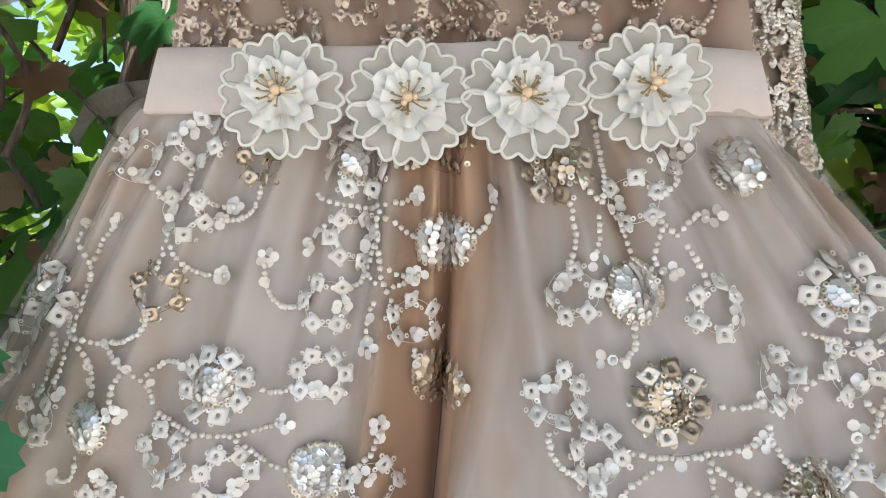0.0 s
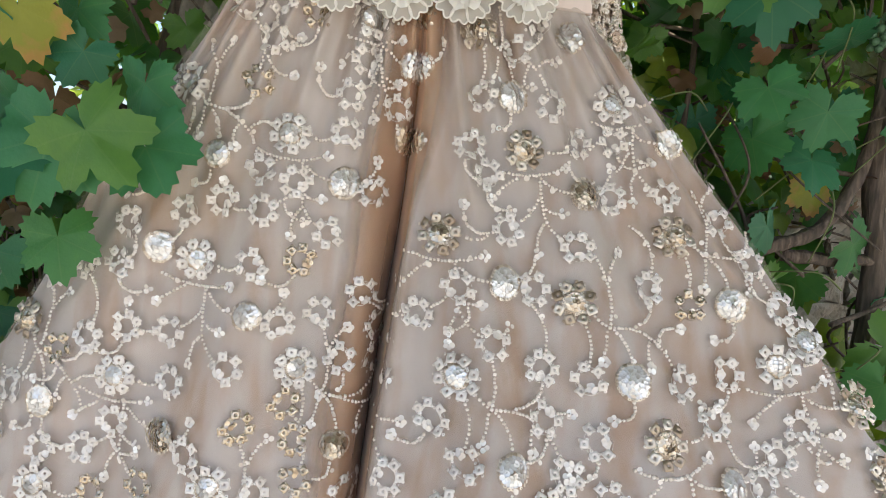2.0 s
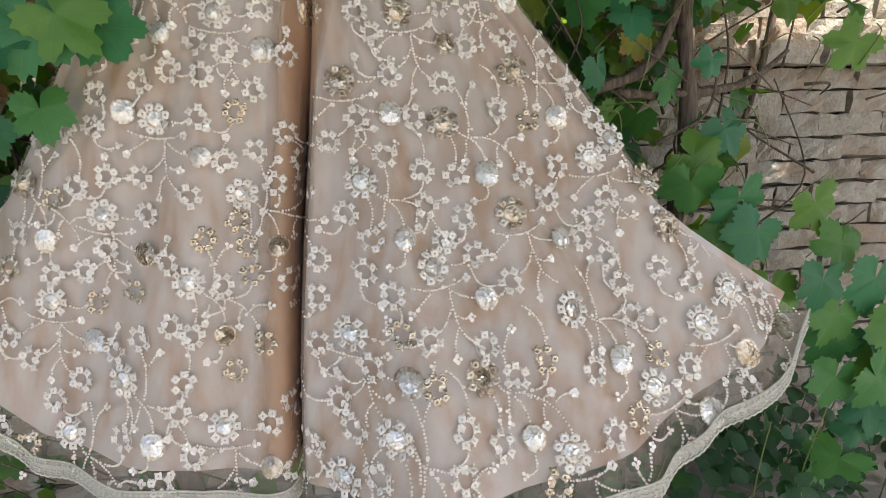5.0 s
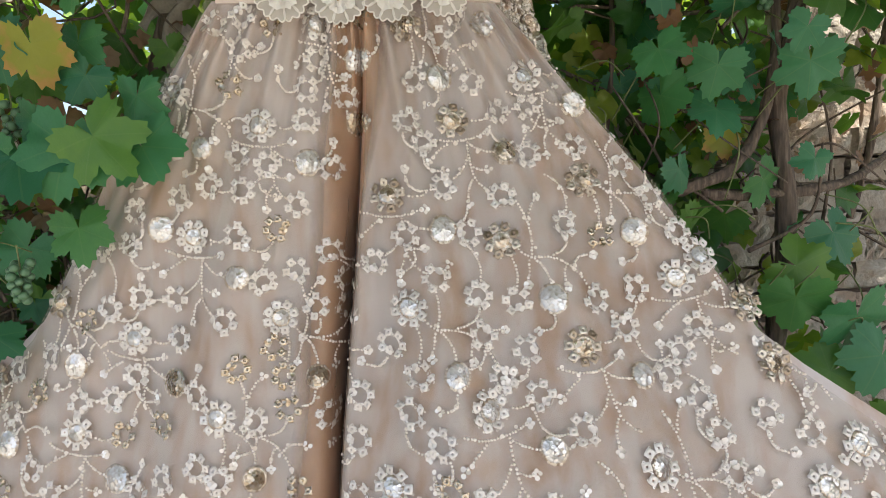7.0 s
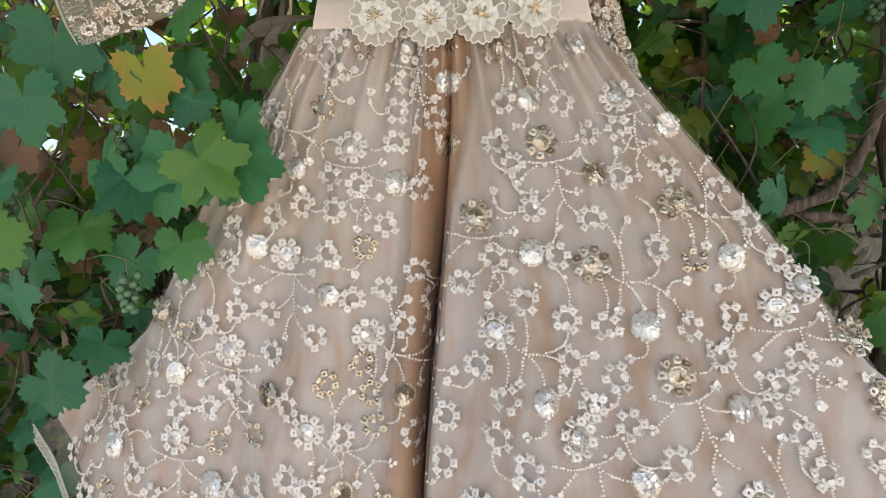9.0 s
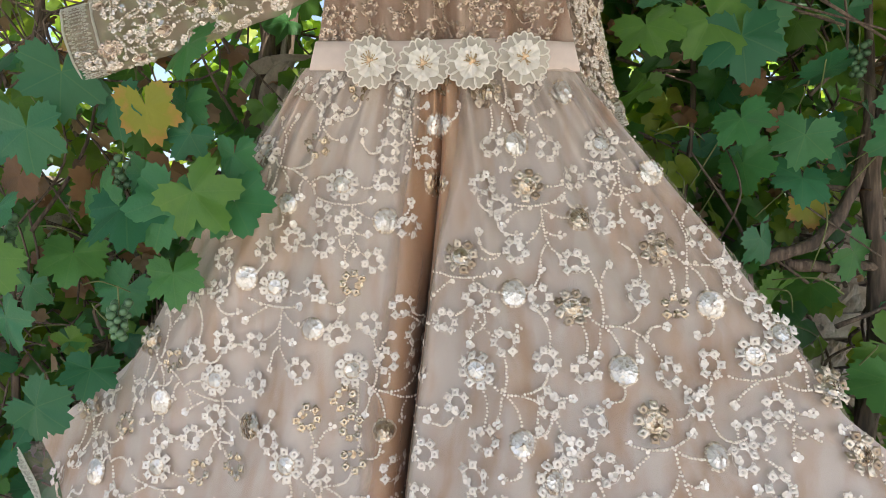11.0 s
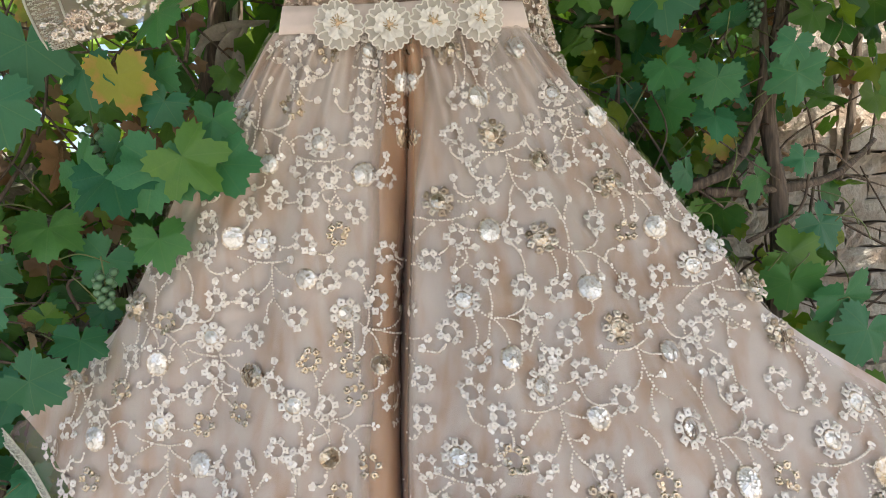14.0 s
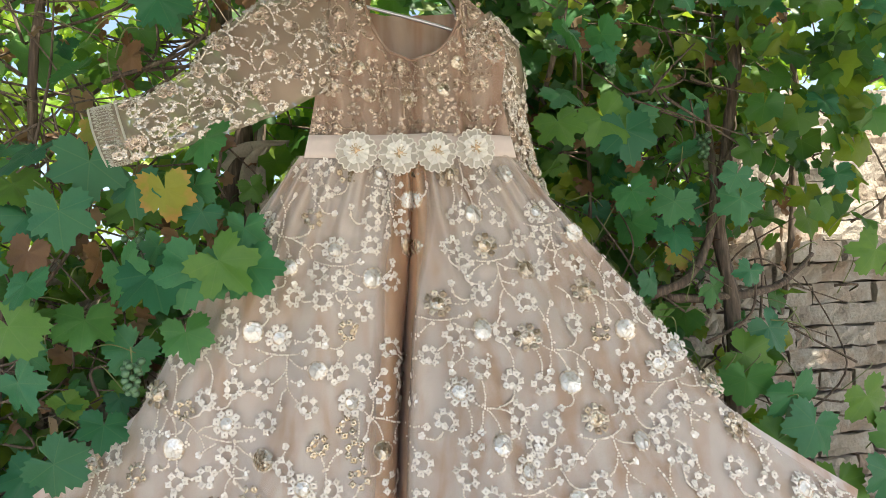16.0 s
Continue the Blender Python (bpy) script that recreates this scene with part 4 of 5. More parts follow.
        for k in range(420):
            a = 2 * math.pi * k / 420
            for s in (0.905, 0.955 + 0.034 * math.sin(24 * a), 0.955 - 0.030 * math.sin(24 * a), 0.998):
                b = bead_piece(0.0026)
                cord.add(b[0] + np.array(sleeve_at(path, s, a, flat * 1.10)[0]), b[1])
        cord.build("cuff_cord", HEMLACE, cuff)
    # belt
    xs = np.linspace(-1, 1, 60)
    v = []
    for off in (0.0, 0.004):
        for k, zz in enumerate((1.354, 1.356, 1.372, 1.390, 1.404, 1.406)):
            for u in xs:
                t = (zz - 1.354) / 0.052
                x = (0.245 - 0.012 * t) * u + 0.012 * t * 0 + 0.012
                v.append((x, 0.460 + off + 0.016 * u * u + (0.003 if k in (0, 5) else 0) + 0.001 * math.sin(9 * u + 3 * t), zz + 0.002 * math.sin(4 * u)))
    nb = len(xs) * 6
    fs = grid_faces(len(xs), 6)
    fs = fs + [tuple(i + nb for i in q[::-1]) for q in fs]
    mesh_object("belt", v, fs, SASH, dress, "plain beige satin sash")
    for (x, z, t) in ((-0.119, 1.363, 0.1), (-0.025, 1.358, 0.35), (0.060, 1.361, 0.2), (0.152, 1.369, 0.5)):
        lace_flower(dress, x, z, 0.046, t, rng)
    embroider(dress)
    # hanger
    hanger = empty("clothes_hanger", "thin metal wire hanger with a bluish plastic hook", "hanger")
    mesh_object("crossbar", *tube([(-0.12, 0.455, 1.700), (0.02, 0.452, 1.668), (0.14, 0.458, 1.640)], [0.004, 0.004], 8), STEEL, hanger)
    mesh_object("shoulder_wire", *tube([(-0.12, 0.455, 1.700), (-0.06, 0.475, 1.745), (0.03, 0.475, 1.775), (0.10, 0.475, 1.735), (0.14, 0.458, 1.640)], [0.004, 0.004], 8), STEEL, hanger)
    mesh_object("hook", *tube([(0.03, 0.475, 1.775), (0.10, 0.47, 1.74), (0.115, 0.465, 1.77), (0.07, 0.47, 1.815), (0.02, 0.475, 1.80)], [0.004, 0.004], 8), HOOK, hanger)


# ---- the vine ----
def leaf_shape(rng, rim=44, lobes=1.0, curl=1.0, rings=(0.5, 1.0)):
    """A grape leaf one unit long: five toothed lobes, cupped and waved. Tip along +y, face along +z."""
    pts, uv = [(0, 0, 0)], [(0, 0)]
    ph = rng.uniform(0, 6.28)
    cup, wave, droop = rng.uniform(0.1, 0.6) * curl, rng.uniform(0.04, 0.13) * curl, rng.uniform(0.1, 0.6) * curl
    vee = rng.uniform(0.0, 0.09)
    rows = []
    for ring in (rings):
        row = []
        for k in range(rim):
            th = -2.95 + 5.90 * k / (rim - 1)
            lobe = max(1.0 * math.exp(-(th / 0.70) ** 2), 0.92 * math.exp(-((abs(th) - 1.02) / 0.66) ** 2), 0.80 * math.exp(-((abs(th) - 2.05) / 0.85) ** 2))
            lobe = 0.85 + (lobe - 0.85) * lobes
            tooth = rng.uniform(0.03, 0.10) * (1 if k % 2 else -0.5) if ring == 1.0 else 0.0
            r = ring * (lobe + tooth + rng.uniform(-0.02, 0.02))
            x, y = 0.62 * r * math.sin(th), 0.62 * r * math.cos(th)
            z = -cup * (x * x) * 1.2 - droop * y * abs(y) + wave * r * math.sin(3 * th + ph) + 0.010 * ring * math.sin(7 * th + 2 * ph) + vee * (math.sqrt(x * x + 0.004) - 0.063)
            row.append(len(pts))
            pts.append((x, y, z))
            uv.append((x / 0.62, y / 0.62))
        rows.append(row)
    f = []
    for k in range(rim - 1):
        f.append((0, rows[0][k], rows[0][k + 1]))
        for a, b in zip(rows, rows[1:]):
            f.append((a[k], b[k], b[k + 1], a[k + 1]))
    return np.array(pts), f, np.array(uv)


def leaf_matrix(rng, p, size, face=(0, -1, 0.45), spread=0.55, spin=None):
    n = (Vector(face).normalized() + Vector((rng.gauss(0, spread), rng.gauss(0, spread), rng.gauss(0, spread)))).normalized()
    tip = Vector((0, 0, -1)) - n * n.dot(Vector((0, 0, -1)))
    tip = tip.normalized() if tip.length > 1e-3 else Vector((1, 0, 0))
    side = tip.cross(n)
    t = rng.gauss(0, 0.6) if spin is None else spin
    tip, side = tip * math.cos(t) + side * math.sin(t), side * math.cos(t) - tip * math.sin(t)
    m = Matrix((side, tip, n)).transposed().to_4x4()
    return Matrix.Translation(p) @ m @ Matrix.Scale(size, 4)


def clear_of_dress(x, y, z, pad):
    """True where a leaf may stay: outside the dress and not in front of it."""
    if y > 0.80:
        return True
    if z <= WAIST_Z + 0.03 and (inside_skirt(x, z, -pad) or inside_skirt(x, z - pad, -pad * 0.5)):
        return False
    if 1.30 < z < 1.84 and -0.26 - pad < x < 0.34 + pad:
        return False
    if 1.25 < z < 1.60 and -0.68 < x < -0.2 and y < 0.56:
        return False
    if 1.05 < z < 1.4 and 0.2 < x < 0.46 + pad * 0.5 and y < 0.66:
        return False
    return True


def build_vine():
    rng = random.Random(40)
    vine = empty("grapevine", "old grapevine with broad green leaves and woody stems", "grapevine", at=(1.0, 0.8, GROUND))
    origin = Vector((1.0, 0.8, GROUND))

    def local(v):
        return np.asarray(v, dtype=float) - np.array(origin)

    def stem(points, radii, mat=BARK, name="stem", sides=8, knots=0.5, label=""):
        v, f = tube(points, radii, sides, knots, rng)
        return mesh_object(name, local(v), f, mat, vine, label)

    # trunks and canes
    stem([(0.93, 0.70, GROUND), (0.902, 0.661, 0.456), (0.921, 0.642, 0.915), (0.902, 0.651, 1.19), (0.948, 0.661, 1.429), (0.985, 0.661, 1.695), (0.958, 0.707, 2.2)], [0.030, 0.024, 0.021, 0.018, 0.015, 0.012, 0.008], label="rough twisted woody trunk")
    stem([(0.59, 0.606, 0.979), (0.664, 0.615, 1.007), (0.774, 0.624, 1.043), (0.847, 0.633, 1.135), (0.893, 0.651, 1.3), (0.902, 0.679, 1.557)], [0.012, 0.014, 0.013, 0.012, 0.010, 0.008])
    stem([(0.719, 0.642, 0.993), (0.838, 0.642, 0.988), (1.003, 0.642, 0.997), (1.132, 0.679, 1.025), (1.288, 0.752, 1.098)], [0.012, 0.013, 0.012, 0.010, 0.007])
    stem([(1.30, 0.92, 0.9), (1.34, 0.9, 1.12), (1.37, 0.9, 1.39), (1.40, 0.9, 1.68), (1.36, 0.92, 2.2)], [0.010, 0.011, 0.012, 0.012, 0.010])
    stem([(1.03, 0.70, 2.2), (1.03, 0.70, 1.92), (1.035, 0.70, 1.70), (1.0, 0.71, 1.48), (0.975, 0.70, 1.30)], [0.012, 0.012, 0.012, 0.010, 0.008], label="pale smooth cane")
    stem([(-0.40, 0.90, GROUND), (-0.45, 0.86, 0.5), (-0.42, 0.84, 1.0), (-0.44, 0.82, 1.3), (-0.40, 0.82, 1.5), (-0.45, 0.85, 1.9), (-0.38, 0.9, 2.4)], [0.030, 0.03, 0.028, 0.027, 0.025, 0.020, 0.014], label="rough twisted woody trunk")
    stem([(-0.36, 0.86, 0.9), (-0.39, 0.80, 1.2), (-0.36, 0.80, 1.45), (-0.33, 0.84, 1.8), (-0.30, 0.9, 2.2)], [0.016, 0.017, 0.016, 0.013, 0.010])
    stem([(-0.98, 0.75, 0.3), (-0.96, 0.72, 0.9), (-0.88, 0.70, 1.35), (-0.86, 0.70, 1.7), (-0.78, 0.72, 2.2)], [0.009, 0.010, 0.011, 0.010, 0.008])
    stem([(0.62, 0.72, 2.1), (0.55, 0.78, 1.7), (0.58, 0.78, 1.4), (0.56, 0.78, 1.1)], [0.007, 0.007, 0.006, 0.005])
    stem([(0.45, 0.72, 2.25), (0.50, 0.70, 1.9), (0.44, 0.74, 1.6)], [0.014, 0.012, 0.008], label="pale smooth cane")
    stem([(1.9, 0.75, 2.1), (1.5, 0.7, 1.98), (1.2, 0.72, 1.93), (0.8, 0.8, 1.98)], [0.03, 0.028, 0.022, 0.015])
    twigs = Pile()
    for _ in range(1250):
        left = rng.random() < 0.55
        x = rng.uniform(-1.5, -0.25) if left else rng.uniform(0.3, 1.6)
        if rng.random() < 0.2:
            x = rng.uniform(-0.3, 0.4)
        z = rng.uniform(0.2, 2.5)
        y = rng.uniform(0.56, 0.95)
        if not left and x > 1.05 and z < 1.5 and rng.random() < 0.85:
            continue
        a = rng.choice((rng.gauss(1.57, 0.5), rng.gauss(0, 0.5)))
        l = rng.uniform(0.12, 0.4)
        b = rng.gauss(0, 0.12)
        pts = [(x, y, z), (x + l * 0.5 * math.cos(a) + b, y + rng.gauss(0, 0.03), z + l * 0.5 * math.sin(a)), (x + l * math.cos(a), y + rng.gauss(0, 0.05), z + l * math.sin(a) + b)]
        if all(clear_of_dress(*p, 0.05) for p in pts):
            v, f = tube(pts, [rng.uniform(0.002, 0.006), 0.002], 5)
            twigs.add(local(v), f)
    ob = twigs.build("twig_tangle", BARK, vine)
    ob["kind"] = "stuff"

    shapes = []
    for k in range(14):
        v, f, uv = leaf_shape(rng, 52, rng.uniform(0.5, 1.2), 0.8, (0.3, 0.62, 0.85, 1.0))
        o = mesh_object("leaf", v, f, LEAF, uv=uv)
        shapes.append(o.data)
        bpy.data.objects.remove(o)

    def leaf(p, size, face=(0, -1, 0.35), spread=0.25, spin=None, mat=None, label=""):
        me = rng.choice(shapes)
        if mat:
            me = me.copy()
            me.materials[0] = mat
        o = new("leaf", me)
        o.parent = vine
        o.matrix_local = Matrix.Translation(-origin) @ leaf_matrix(rng, Vector(p), size, face, spread, spin)
        if label:
            o["label"] = label
        return o

    # leaves that stand out one by one
    for p, s in (((-0.012, 0.425, 1.765), 0.105), ((-0.40, 0.36, 1.13), 0.135), ((-0.45, 0.38, 1.12), 0.15), ((-0.53, 0.40, 1.11), 0.16), ((-0.60, 0.44, 1.12), 0.13), ((-0.345, 0.40, 1.115), 0.125), ((-0.36, 0.44, 1.20), 0.10),
                 ((-0.70, 0.40, 1.24), 0.13), ((-0.65, 0.42, 1.34), 0.14), ((-0.43, 0.42, 1.385), 0.115), ((-0.77, 0.44, 1.36), 0.14), ((-0.49, 0.48, 0.985), 0.11), ((-0.58, 0.46, 1.30), 0.12),
                 ((-0.47, 0.50, 1.30), 0.10), ((-0.45, 0.47, 1.24), 0.09), ((-0.76, 0.40, 1.10), 0.10), ((-0.80, 0.42, 1.02), 0.13), ((-0.66, 0.50, 0.80), 0.10), ((-0.74, 0.46, 0.74), 0.12), ((-0.82, 0.50, 0.90), 0.12), ((-0.70, 0.52, 1.02), 0.12), ((-0.62, 0.56, 0.95), 0.11),
                 ((0.40, 0.56, 1.46), 0.13), ((0.52, 0.55, 1.47), 0.15), ((0.57, 0.53, 1.43), 0.15), ((0.62, 0.58, 1.48), 0.14), ((0.61, 0.60, 1.20), 0.12), ((0.73, 0.60, 1.17), 0.12), ((0.63, 0.56, 1.05), 0.10), ((0.85, 0.62, 1.02), 0.11), ((0.79, 0.62, 1.26), 0.13),
                 ((0.88, 0.55, 0.84), 0.14), ((0.86, 0.52, 0.78), 0.15), ((0.98, 0.5, 0.74), 0.15), ((1.02, 0.48, 0.66), 0.15), ((1.24, 0.45, 0.62), 0.15), ((1.30, 0.4, 0.54), 0.16), ((1.26, 0.5, 1.1), 0.13), ((1.42, 0.4, 0.68), 0.15), ((1.22, 0.42, 0.45), 0.15), ((1.36, 0.38, 0.42), 0.15), ((1.15, 0.40, 0.55), 0.14), ((1.05, 0.45, 0.52), 0.13), ((1.30, 0.36, 0.30), 0.15), ((1.45, 0.40, 0.52), 0.15), ((1.18, 0.48, 0.72), 0.14), ((0.94, 0.52, 0.62), 0.13), ((1.46, 0.38, 0.30), 0.15), ((1.20, 0.38, 0.30), 0.14), ((1.0, 0.6, 0.9), 0.13)):
        leaf(p, s, (rng.uniform(-0.35, 0.35), -1, rng.uniform(-0.05, 0.5)))
    for p, s in (((-0.515, 0.44, 1.285), 0.115), ((-0.665, 0.50, 1.42), 0.07), ((0.78, 0.66, 1.12), 0.09)):
        leaf(p, s, (0.05, -1, -0.1), 0.10, rng.uniform(-0.15, 0.15), YELLOW, "yellow-green leaf browning at its edge")
    for p, s in (((-0.44, 0.52, 1.19), 0.085), ((-0.50, 0.50, 1.18), 0.09), ((-0.68, 0.55, 1.15), 0.10), ((-0.72, 0.56, 1.82), 0.11), ((-0.50, 0.6, 0.98), 0.07), ((0.70, 0.64, 1.30), 0.07), ((0.66, 0.66, 1.37), 0.06), ((-0.82, 0.55, 1.17), 0.10), ((-0.62, 0.6, 1.62), 0.08), ((0.52, 0.66, 1.72), 0.07), ((-0.44, 0.74, 1.62), 0.09), ((0.32, 0.72, 1.93), 0.1)):
        leaf(p, s, (rng.uniform(-1, 1), -0.7, rng.uniform(-0.4, 0.5)), 0.5, None, DRY, "curled dry brown leaf")
    for _ in range(24):
        leaf((rng.uniform(1.2, 1.7), rng.uniform(0.34, 0.5), rng.uniform(-0.05, 0.55)), rng.uniform(0.10, 0.15), spread=0.4)
    n = 0
    while n < 150:
        left = rng.random() < 0.5
        x = rng.uniform(-1.35, -0.25) if left else rng.uniform(0.32, 1.55)
        z = rng.uniform(0.35, 2.0) if left else rng.uniform(0.9, 2.0)
        y = rng.uniform(0.46, 0.78)
        if left and z > 1.35 and rng.random() < 0.5:
            continue
        if clear_of_dress(x, y, z, 0.055) and not (x > 1.02 and (z < 1.3 or z > 0.95 + (1.0 - y) / 0.414)) and not (0.88 < x < 1.02 and 0.8 < z < 1.75 and rng.random() < 0.6):
            leaf((x, y, z), rng.uniform(0.07, 0.135), spread=0.45)
            n += 1
    # the mass of leaves behind
    def mass(count, box, mat, size, face, spread, name, keep=None):
        pile = Pile()
        kinds = [leaf_shape(rng, 22, rng.uniform(0.45, 1.05)) for _ in range(14)]
        k = 0
        while k < count:
            x, y, z = (rng.uniform(*b) for b in box)
            if not clear_of_dress(x, y, z, 0.05) or (keep and not keep(x, y, z)):
                k += 0.2
                continue
            v, f, uv = rng.choice(kinds)
            m = np.array(leaf_matrix(rng, Vector((x, y, z)), rng.uniform(*size), face, spread))
            pile.add(local(v @ m[:3, :3].T + m[:3, 3]), f, uv)
            k += 1
        o = pile.build(name, mat, vine)
        o["kind"] = "stuff"

    def off_coping(x, y, z):
        """Leaves hang clear of the sun that falls on the wall's top."""
        return x < 1.12 or z < 0.95 + (1.0 - y) / 0.414

    def open_right(x, y, z):
        if not off_coping(x, y, z) or (x < -0.3 and z > 1.35 and rng.random() < 0.62):
            return False
        if y < 0.80 and 0.6 < z < 1.75 and 0.84 < x < 1.06 and rng.random() < 0.5:
            return False
        if x > 1.12 and 1.0 < z < 1.66:
            return False
        if x > 0.98 and z < 1.40 and rng.random() < smooth_step(0.98, 1.22, x) * 0.94:
            return False
        return True

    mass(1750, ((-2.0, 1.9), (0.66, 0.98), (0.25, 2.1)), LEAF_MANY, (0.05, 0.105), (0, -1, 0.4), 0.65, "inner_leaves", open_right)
    # next three: leaf roof added out of view to block sun from dress and wall
    mass(6000, ((-2.7, 3.0), (-1.5, 0.62), (2.08, 2.5)), LEAF_MANY, (0.12, 0.18), (0, 0, 1), 0.35, "arbour_leaves", lambda x, y, z: y < (0.34 if x < 1.2 else 0.28) and not (x < -0.7 and y < -0.65))
    mass(2400, ((-0.7, 2.3), (-1.2, 0.28), (2.1, 2.45)), LEAF_MANY, (0.13, 0.18), (0, 0, 1), 0.3, "arbour_leaves")
    mass(1500, ((1.3, 3.8), (-0.55, 0.30), (2.1, 2.45)), LEAF_MANY, (0.13, 0.18), (0, 0, 1), 0.3, "arbour_leaves")
    mass(250, ((1.05, 2.3), (0.48, 0.76), (1.6, 2.3)), LEAF_MANY, (0.05, 0.11), (0, -1, 0.4), 0.6, "upper_leaves", off_coping)
    mass(95, ((0.92, 1.28), (0.48, 0.64), (1.18, 1.9)), LEAF_MANY, (0.06, 0.11), (0, -1, 0.4), 0.5, "hanging_leaves", off_coping)
    mass(260, ((-2.6, 1.2), (0.40, 1.5), (2.0, 2.5)), LEAF_MANY, (0.08, 0.14), (0, -0.3, 1), 0.5, "rear_arbour_leaves")
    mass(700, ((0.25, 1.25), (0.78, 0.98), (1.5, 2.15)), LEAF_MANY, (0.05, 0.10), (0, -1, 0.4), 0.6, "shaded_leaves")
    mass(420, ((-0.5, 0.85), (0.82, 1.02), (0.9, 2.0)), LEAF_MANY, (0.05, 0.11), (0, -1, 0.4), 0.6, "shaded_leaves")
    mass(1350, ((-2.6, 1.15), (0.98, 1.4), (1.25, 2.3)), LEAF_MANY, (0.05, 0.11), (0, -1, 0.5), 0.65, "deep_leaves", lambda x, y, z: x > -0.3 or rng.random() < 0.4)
    # leaves at the back, with their sunlit look painted in
    mass(3300, ((-2.8, 1.3), (1.45, 2.6), (1.0, 3.0)), LEAF_SUN_TINT, (0.06, 0.12), (0, -0.6, 1), 0.8, "far_leaves")
    mass(1300, ((1.0, 3.6), (1.95, 2.8), (1.45, 3.2)), LEAF_SUN_TINT, (0.06, 0.12), (0, -0.6, 1), 0.8, "leaves_over_wall")
    mass(500, ((-2.4, 0.9), (0.9, 1.04), (-0.2, 1.2)), LEAF_MANY, (0.06, 0.12), (0, -1, 0.4), 0.6, "low_leaves")
    mass(190, ((-1.2, -0.35), (0.60, 0.88), (0.75, 1.9)), DRY_MANY, (0.03, 0.065), (0, -0.6, 0.2), 1.0, "dry_leaves")
    mass(110, ((0.4, 1.3), (0.64, 0.88), (0.95, 1.95)), DRY_MANY, (0.03, 0.06), (0, -0.6, 0.2), 1.0, "dry_leaves")
    # canes that carry the added, unseen arbour overhead
    for k in range(6):
        x = -2.3 + k * 0.95
        stem([(x, 1.0, 2.06), (x + 0.05, 0.3, 2.10), (x - 0.03, -0.5, 2.08), (x + 0.04, -1.1, 2.12)], [0.014, 0.012, 0.010, 0.007], name="arbour_cane")
    # thin green shoots and leaf stalks
    sh = Pile()
    for _ in range(130):
        x = rng.choice((rng.uniform(-1.0, -0.4), rng.uniform(0.45, 1.3)))
        z, y = rng.uniform(0.4, 1.8), rng.uniform(0.5, 0.7)
        a, l = rng.uniform(0, 6.28), rng.uniform(0.05, 0.16)
        pts = [(x, y, z), (x + l * 0.5 * math.cos(a), y - 0.02, z + l * 0.5 * math.sin(a) + 0.02), (x + l * math.cos(a), y + 0.02, z + l * math.sin(a))]
        if all(clear_of_dress(*p, 0.02) for p in pts):
            v, f = tube(pts, [0.0018, 0.0014], 4)
            sh.add(local(v), f)
    ob = sh.build("stalk_tangle", SHOOT, vine)
    ob["kind"] = "stuff"
    # grapes
    for (x, y, z), count in (((-0.605, 0.50, 0.90), 22), ((-0.60, 0.52, 1.18), 16), ((-0.80, 0.48, 1.06), 20), ((0.60, 0.66, 1.66), 22), ((0.86, 0.64, 1.42), 16), ((-1.0, 0.55, 1.5), 18)):
        bunch = empty("grape_bunch", "small bunch of unripe green grapes on the vine", "grapes", "grapes on the vine", at=(x, y, z))
        bm = bmesh.new()
        bmesh.ops.create_icosphere(bm, subdivisions=2, radius=0.0085)
        me = bpy.data.meshes.new("grape")
        bm.to_mesh(me)
        bm.free()
        me.materials.append(GRAPE)
        me.polygons.foreach_set("use_smooth", [True] * len(me.polygons))
        for k in range(count):
            t = k / count
            a, q = k * 2.4, 0.022 * (1 - 0.65 * t) * rng.uniform(0.6, 1.0)
            o = new("grape", me)
            o.parent = bunch
            o.location = (q * math.cos(a), q * math.sin(a), 0.028 - 0.07 * t)
            s = rng.uniform(0.8, 1.1)
            o.scale = (s, s, s)
        mesh_object("grape_stalk", *tube([(0, 0, 0.06), (0.002, 0, 0.02), (0, 0, -0.035)], [0.0018, 0.001], 5), SHOOT, bunch)
    # cloth tie round the trunk
    tie = empty("cloth_tie", "greyed cloth strip knotted round the vine trunk", "strap", at=(-0.37, 0.78, 1.40))
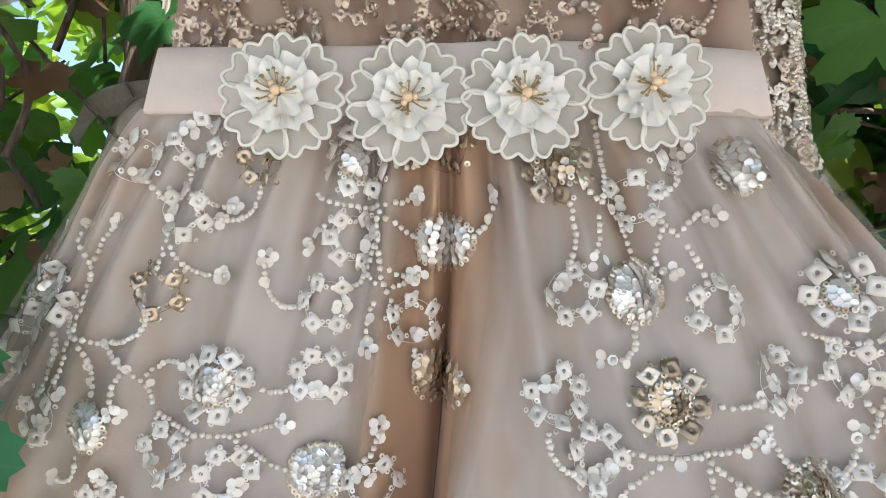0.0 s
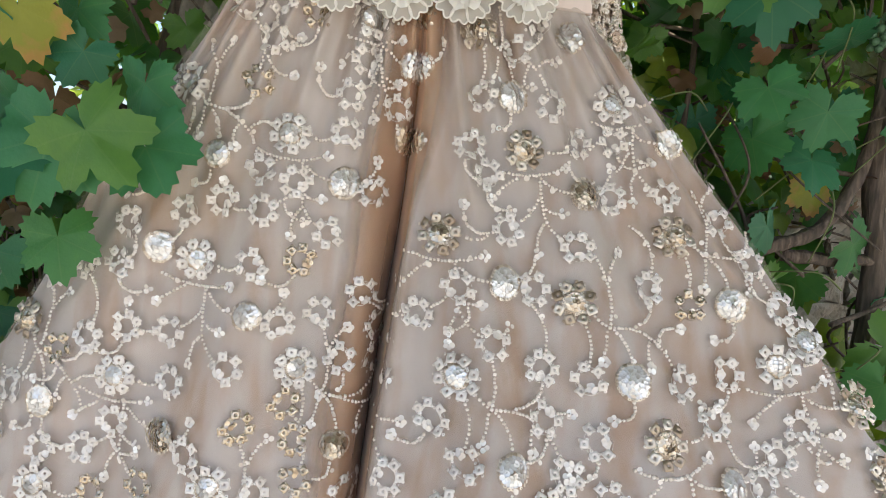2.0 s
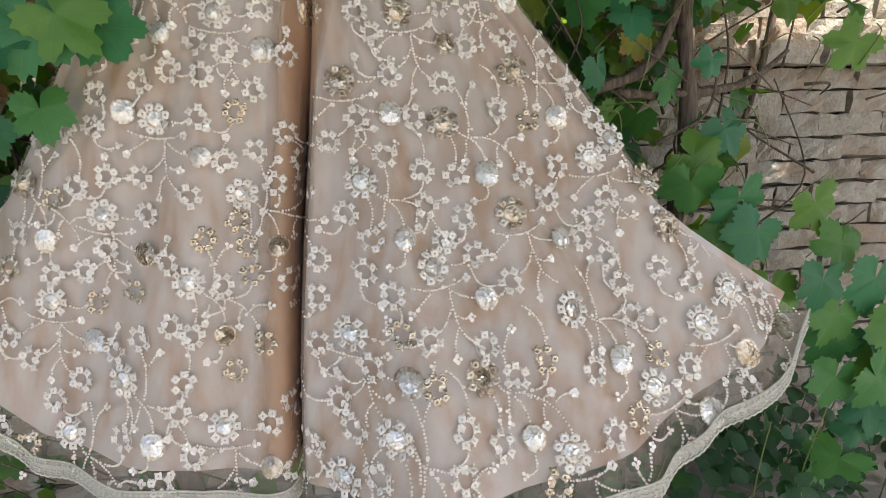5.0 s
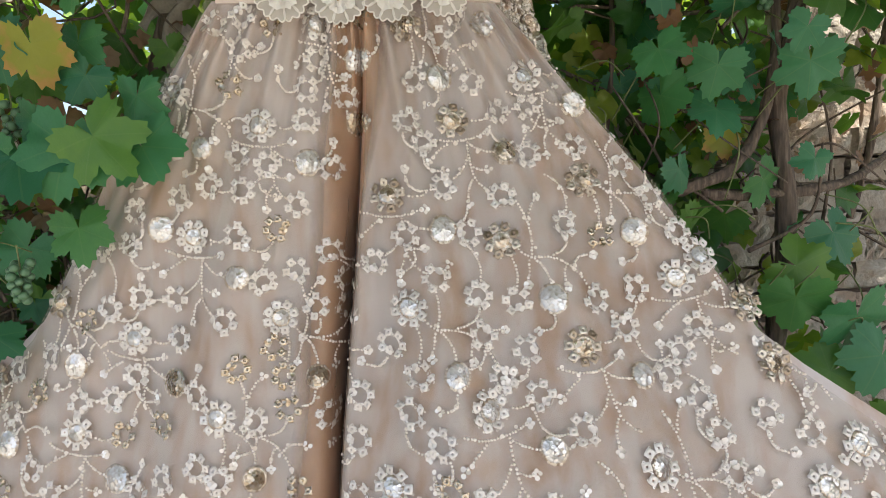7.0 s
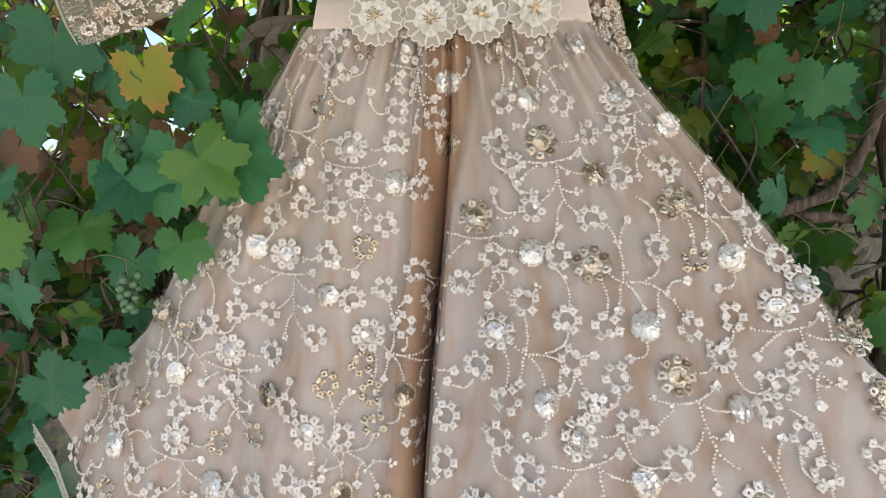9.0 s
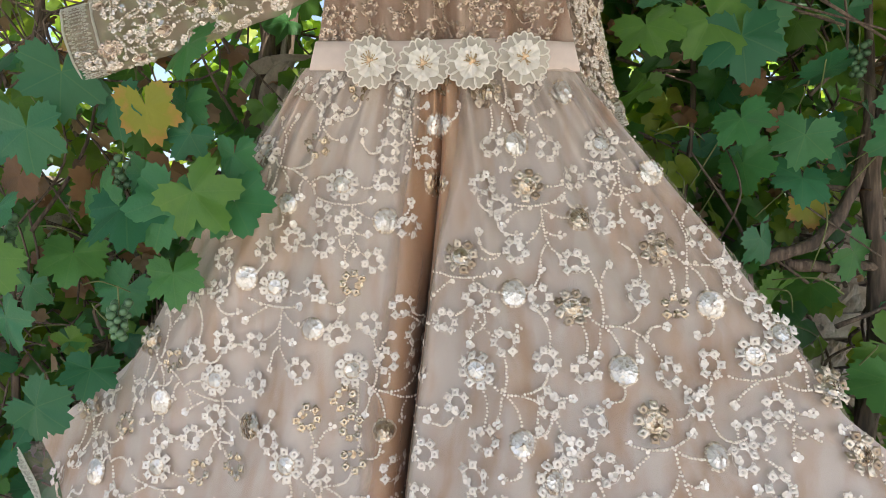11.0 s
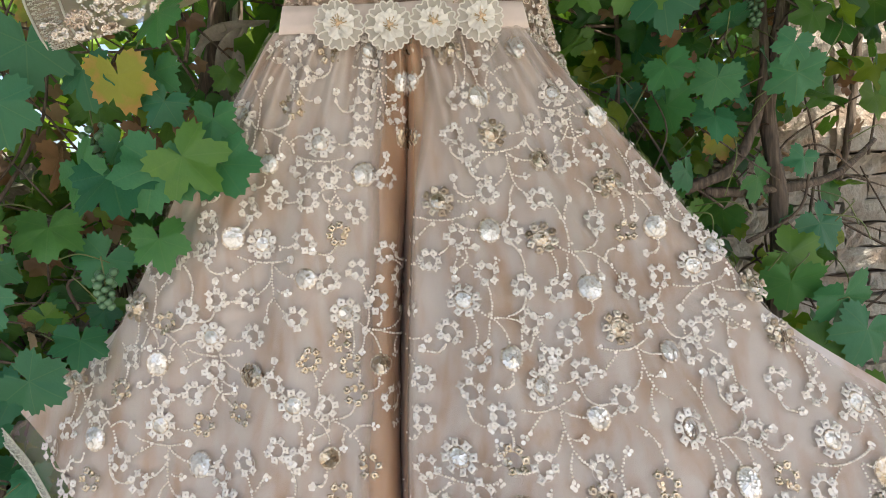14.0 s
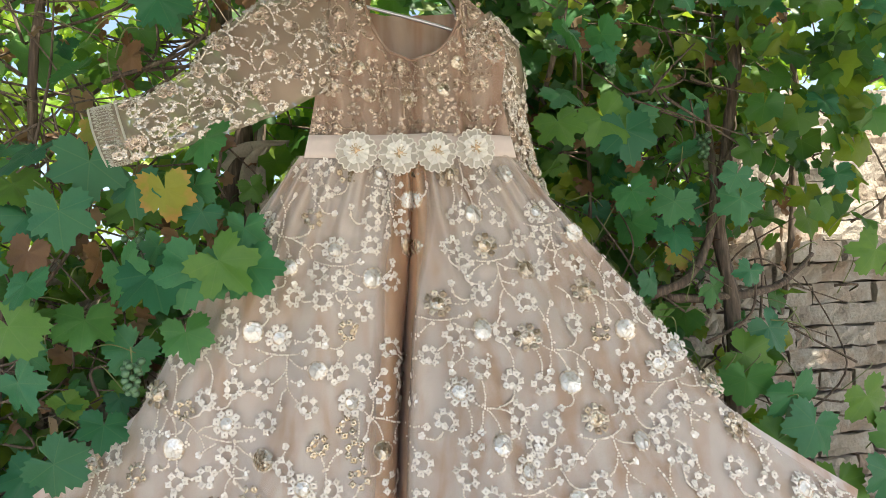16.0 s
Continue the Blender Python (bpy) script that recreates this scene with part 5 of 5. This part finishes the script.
    for pts, w in (([(0.030, 0.0, 0.26), (0.026, -0.02, 0.14), (0.015, -0.035, 0.05), (0.03, -0.035, -0.02)], 0.012),
                   ([(0.03, -0.035, 0.04), (-0.005, -0.045, -0.01), (-0.02, -0.05, -0.08), (-0.005, -0.045, -0.16)], 0.022),
                   ([(0.04, -0.03, 0.05), (0.02, -0.05, 0.0), (0.015, -0.055, -0.07), (0.03, -0.05, -0.13)], 0.016),
                   ([(-0.07, 0.0, 0.02), (-0.02, -0.045, 0.035), (0.03, -0.05, 0.045), (0.09, -0.02, 0.05)], 0.014),
                   ([(0.0, -0.05, 0.03), (-0.045, -0.05, 0.02), (-0.075, -0.04, -0.02)], 0.018)):
        mesh_object("strip", *ribbon(pts, w, rng), STRAP, tie)


def build_ivy():
    """Low small-leaved bush under the hem."""
    rng = random.Random(77)
    bush = empty("ivy_bush", "low dark green ivy bush growing beside the wall", "bush", at=(1.2, 0.6, GROUND))
    pile, tw = Pile(), Pile()
    kinds = []
    for _ in range(8):
        v, uv = [(0, 0, 0)], [(0, 0)]
        for k in range(12):
            a = 2 * math.pi * k / 12
            r = 0.5 * (1 + 0.12 * math.cos(2 * a)) * (1.25 if k == 3 else 1)
            v.append((r * math.cos(a), r * math.sin(a), -0.25 * r * r + 0.06 * math.sin(2 * a + _)))
            uv.append((math.cos(a), math.sin(a)))
        kinds.append((np.array(v), [(0, 1 + k, 1 + (k + 1) % 12) for k in range(12)], np.array(uv)))
    o = np.array((1.2, 0.6, GROUND))
    for _ in range(72):
        x, y = rng.uniform(0.2, 2.1), rng.uniform(0.35, 0.98)
        h = rng.uniform(0.15, 0.62) * (0.6 + 0.4 * smooth_step(0.2, 1.0, x))
        lean = rng.gauss(0, 0.12)
        pts = [(x, y, GROUND), (x + lean * 0.5, y - 0.03, GROUND + h * 0.6), (x + lean, y - 0.08, GROUND + h)]
        v, f = tube(pts, [0.003, 0.0015], 4)
        tw.add(np.array(v) - o, f)
        for _ in range(rng.randint(8, 15)):
            t = rng.uniform(0.25, 1.0)
            p = Vector((x + lean * t + rng.gauss(0, 0.035), y - 0.06 * t + rng.gauss(0, 0.03), GROUND + h * t + rng.gauss(0, 0.02)))
            kv, kf, kuv = rng.choice(kinds)
            m = np.array(leaf_matrix(rng, p, rng.uniform(0.026, 0.055), (0, -0.8, 0.8), 0.4))
            pile.add(kv @ m[:3, :3].T + m[:3, 3] - o, kf, kuv)
    a = pile.build("leaves", IVY, bush)
    a["kind"] = "stuff"
    b = tw.build("stalks", SHOOT, bush)
    b["kind"] = "stuff"


build_ground()
build_dress()
build_vine()
build_ivy()
build_wall()
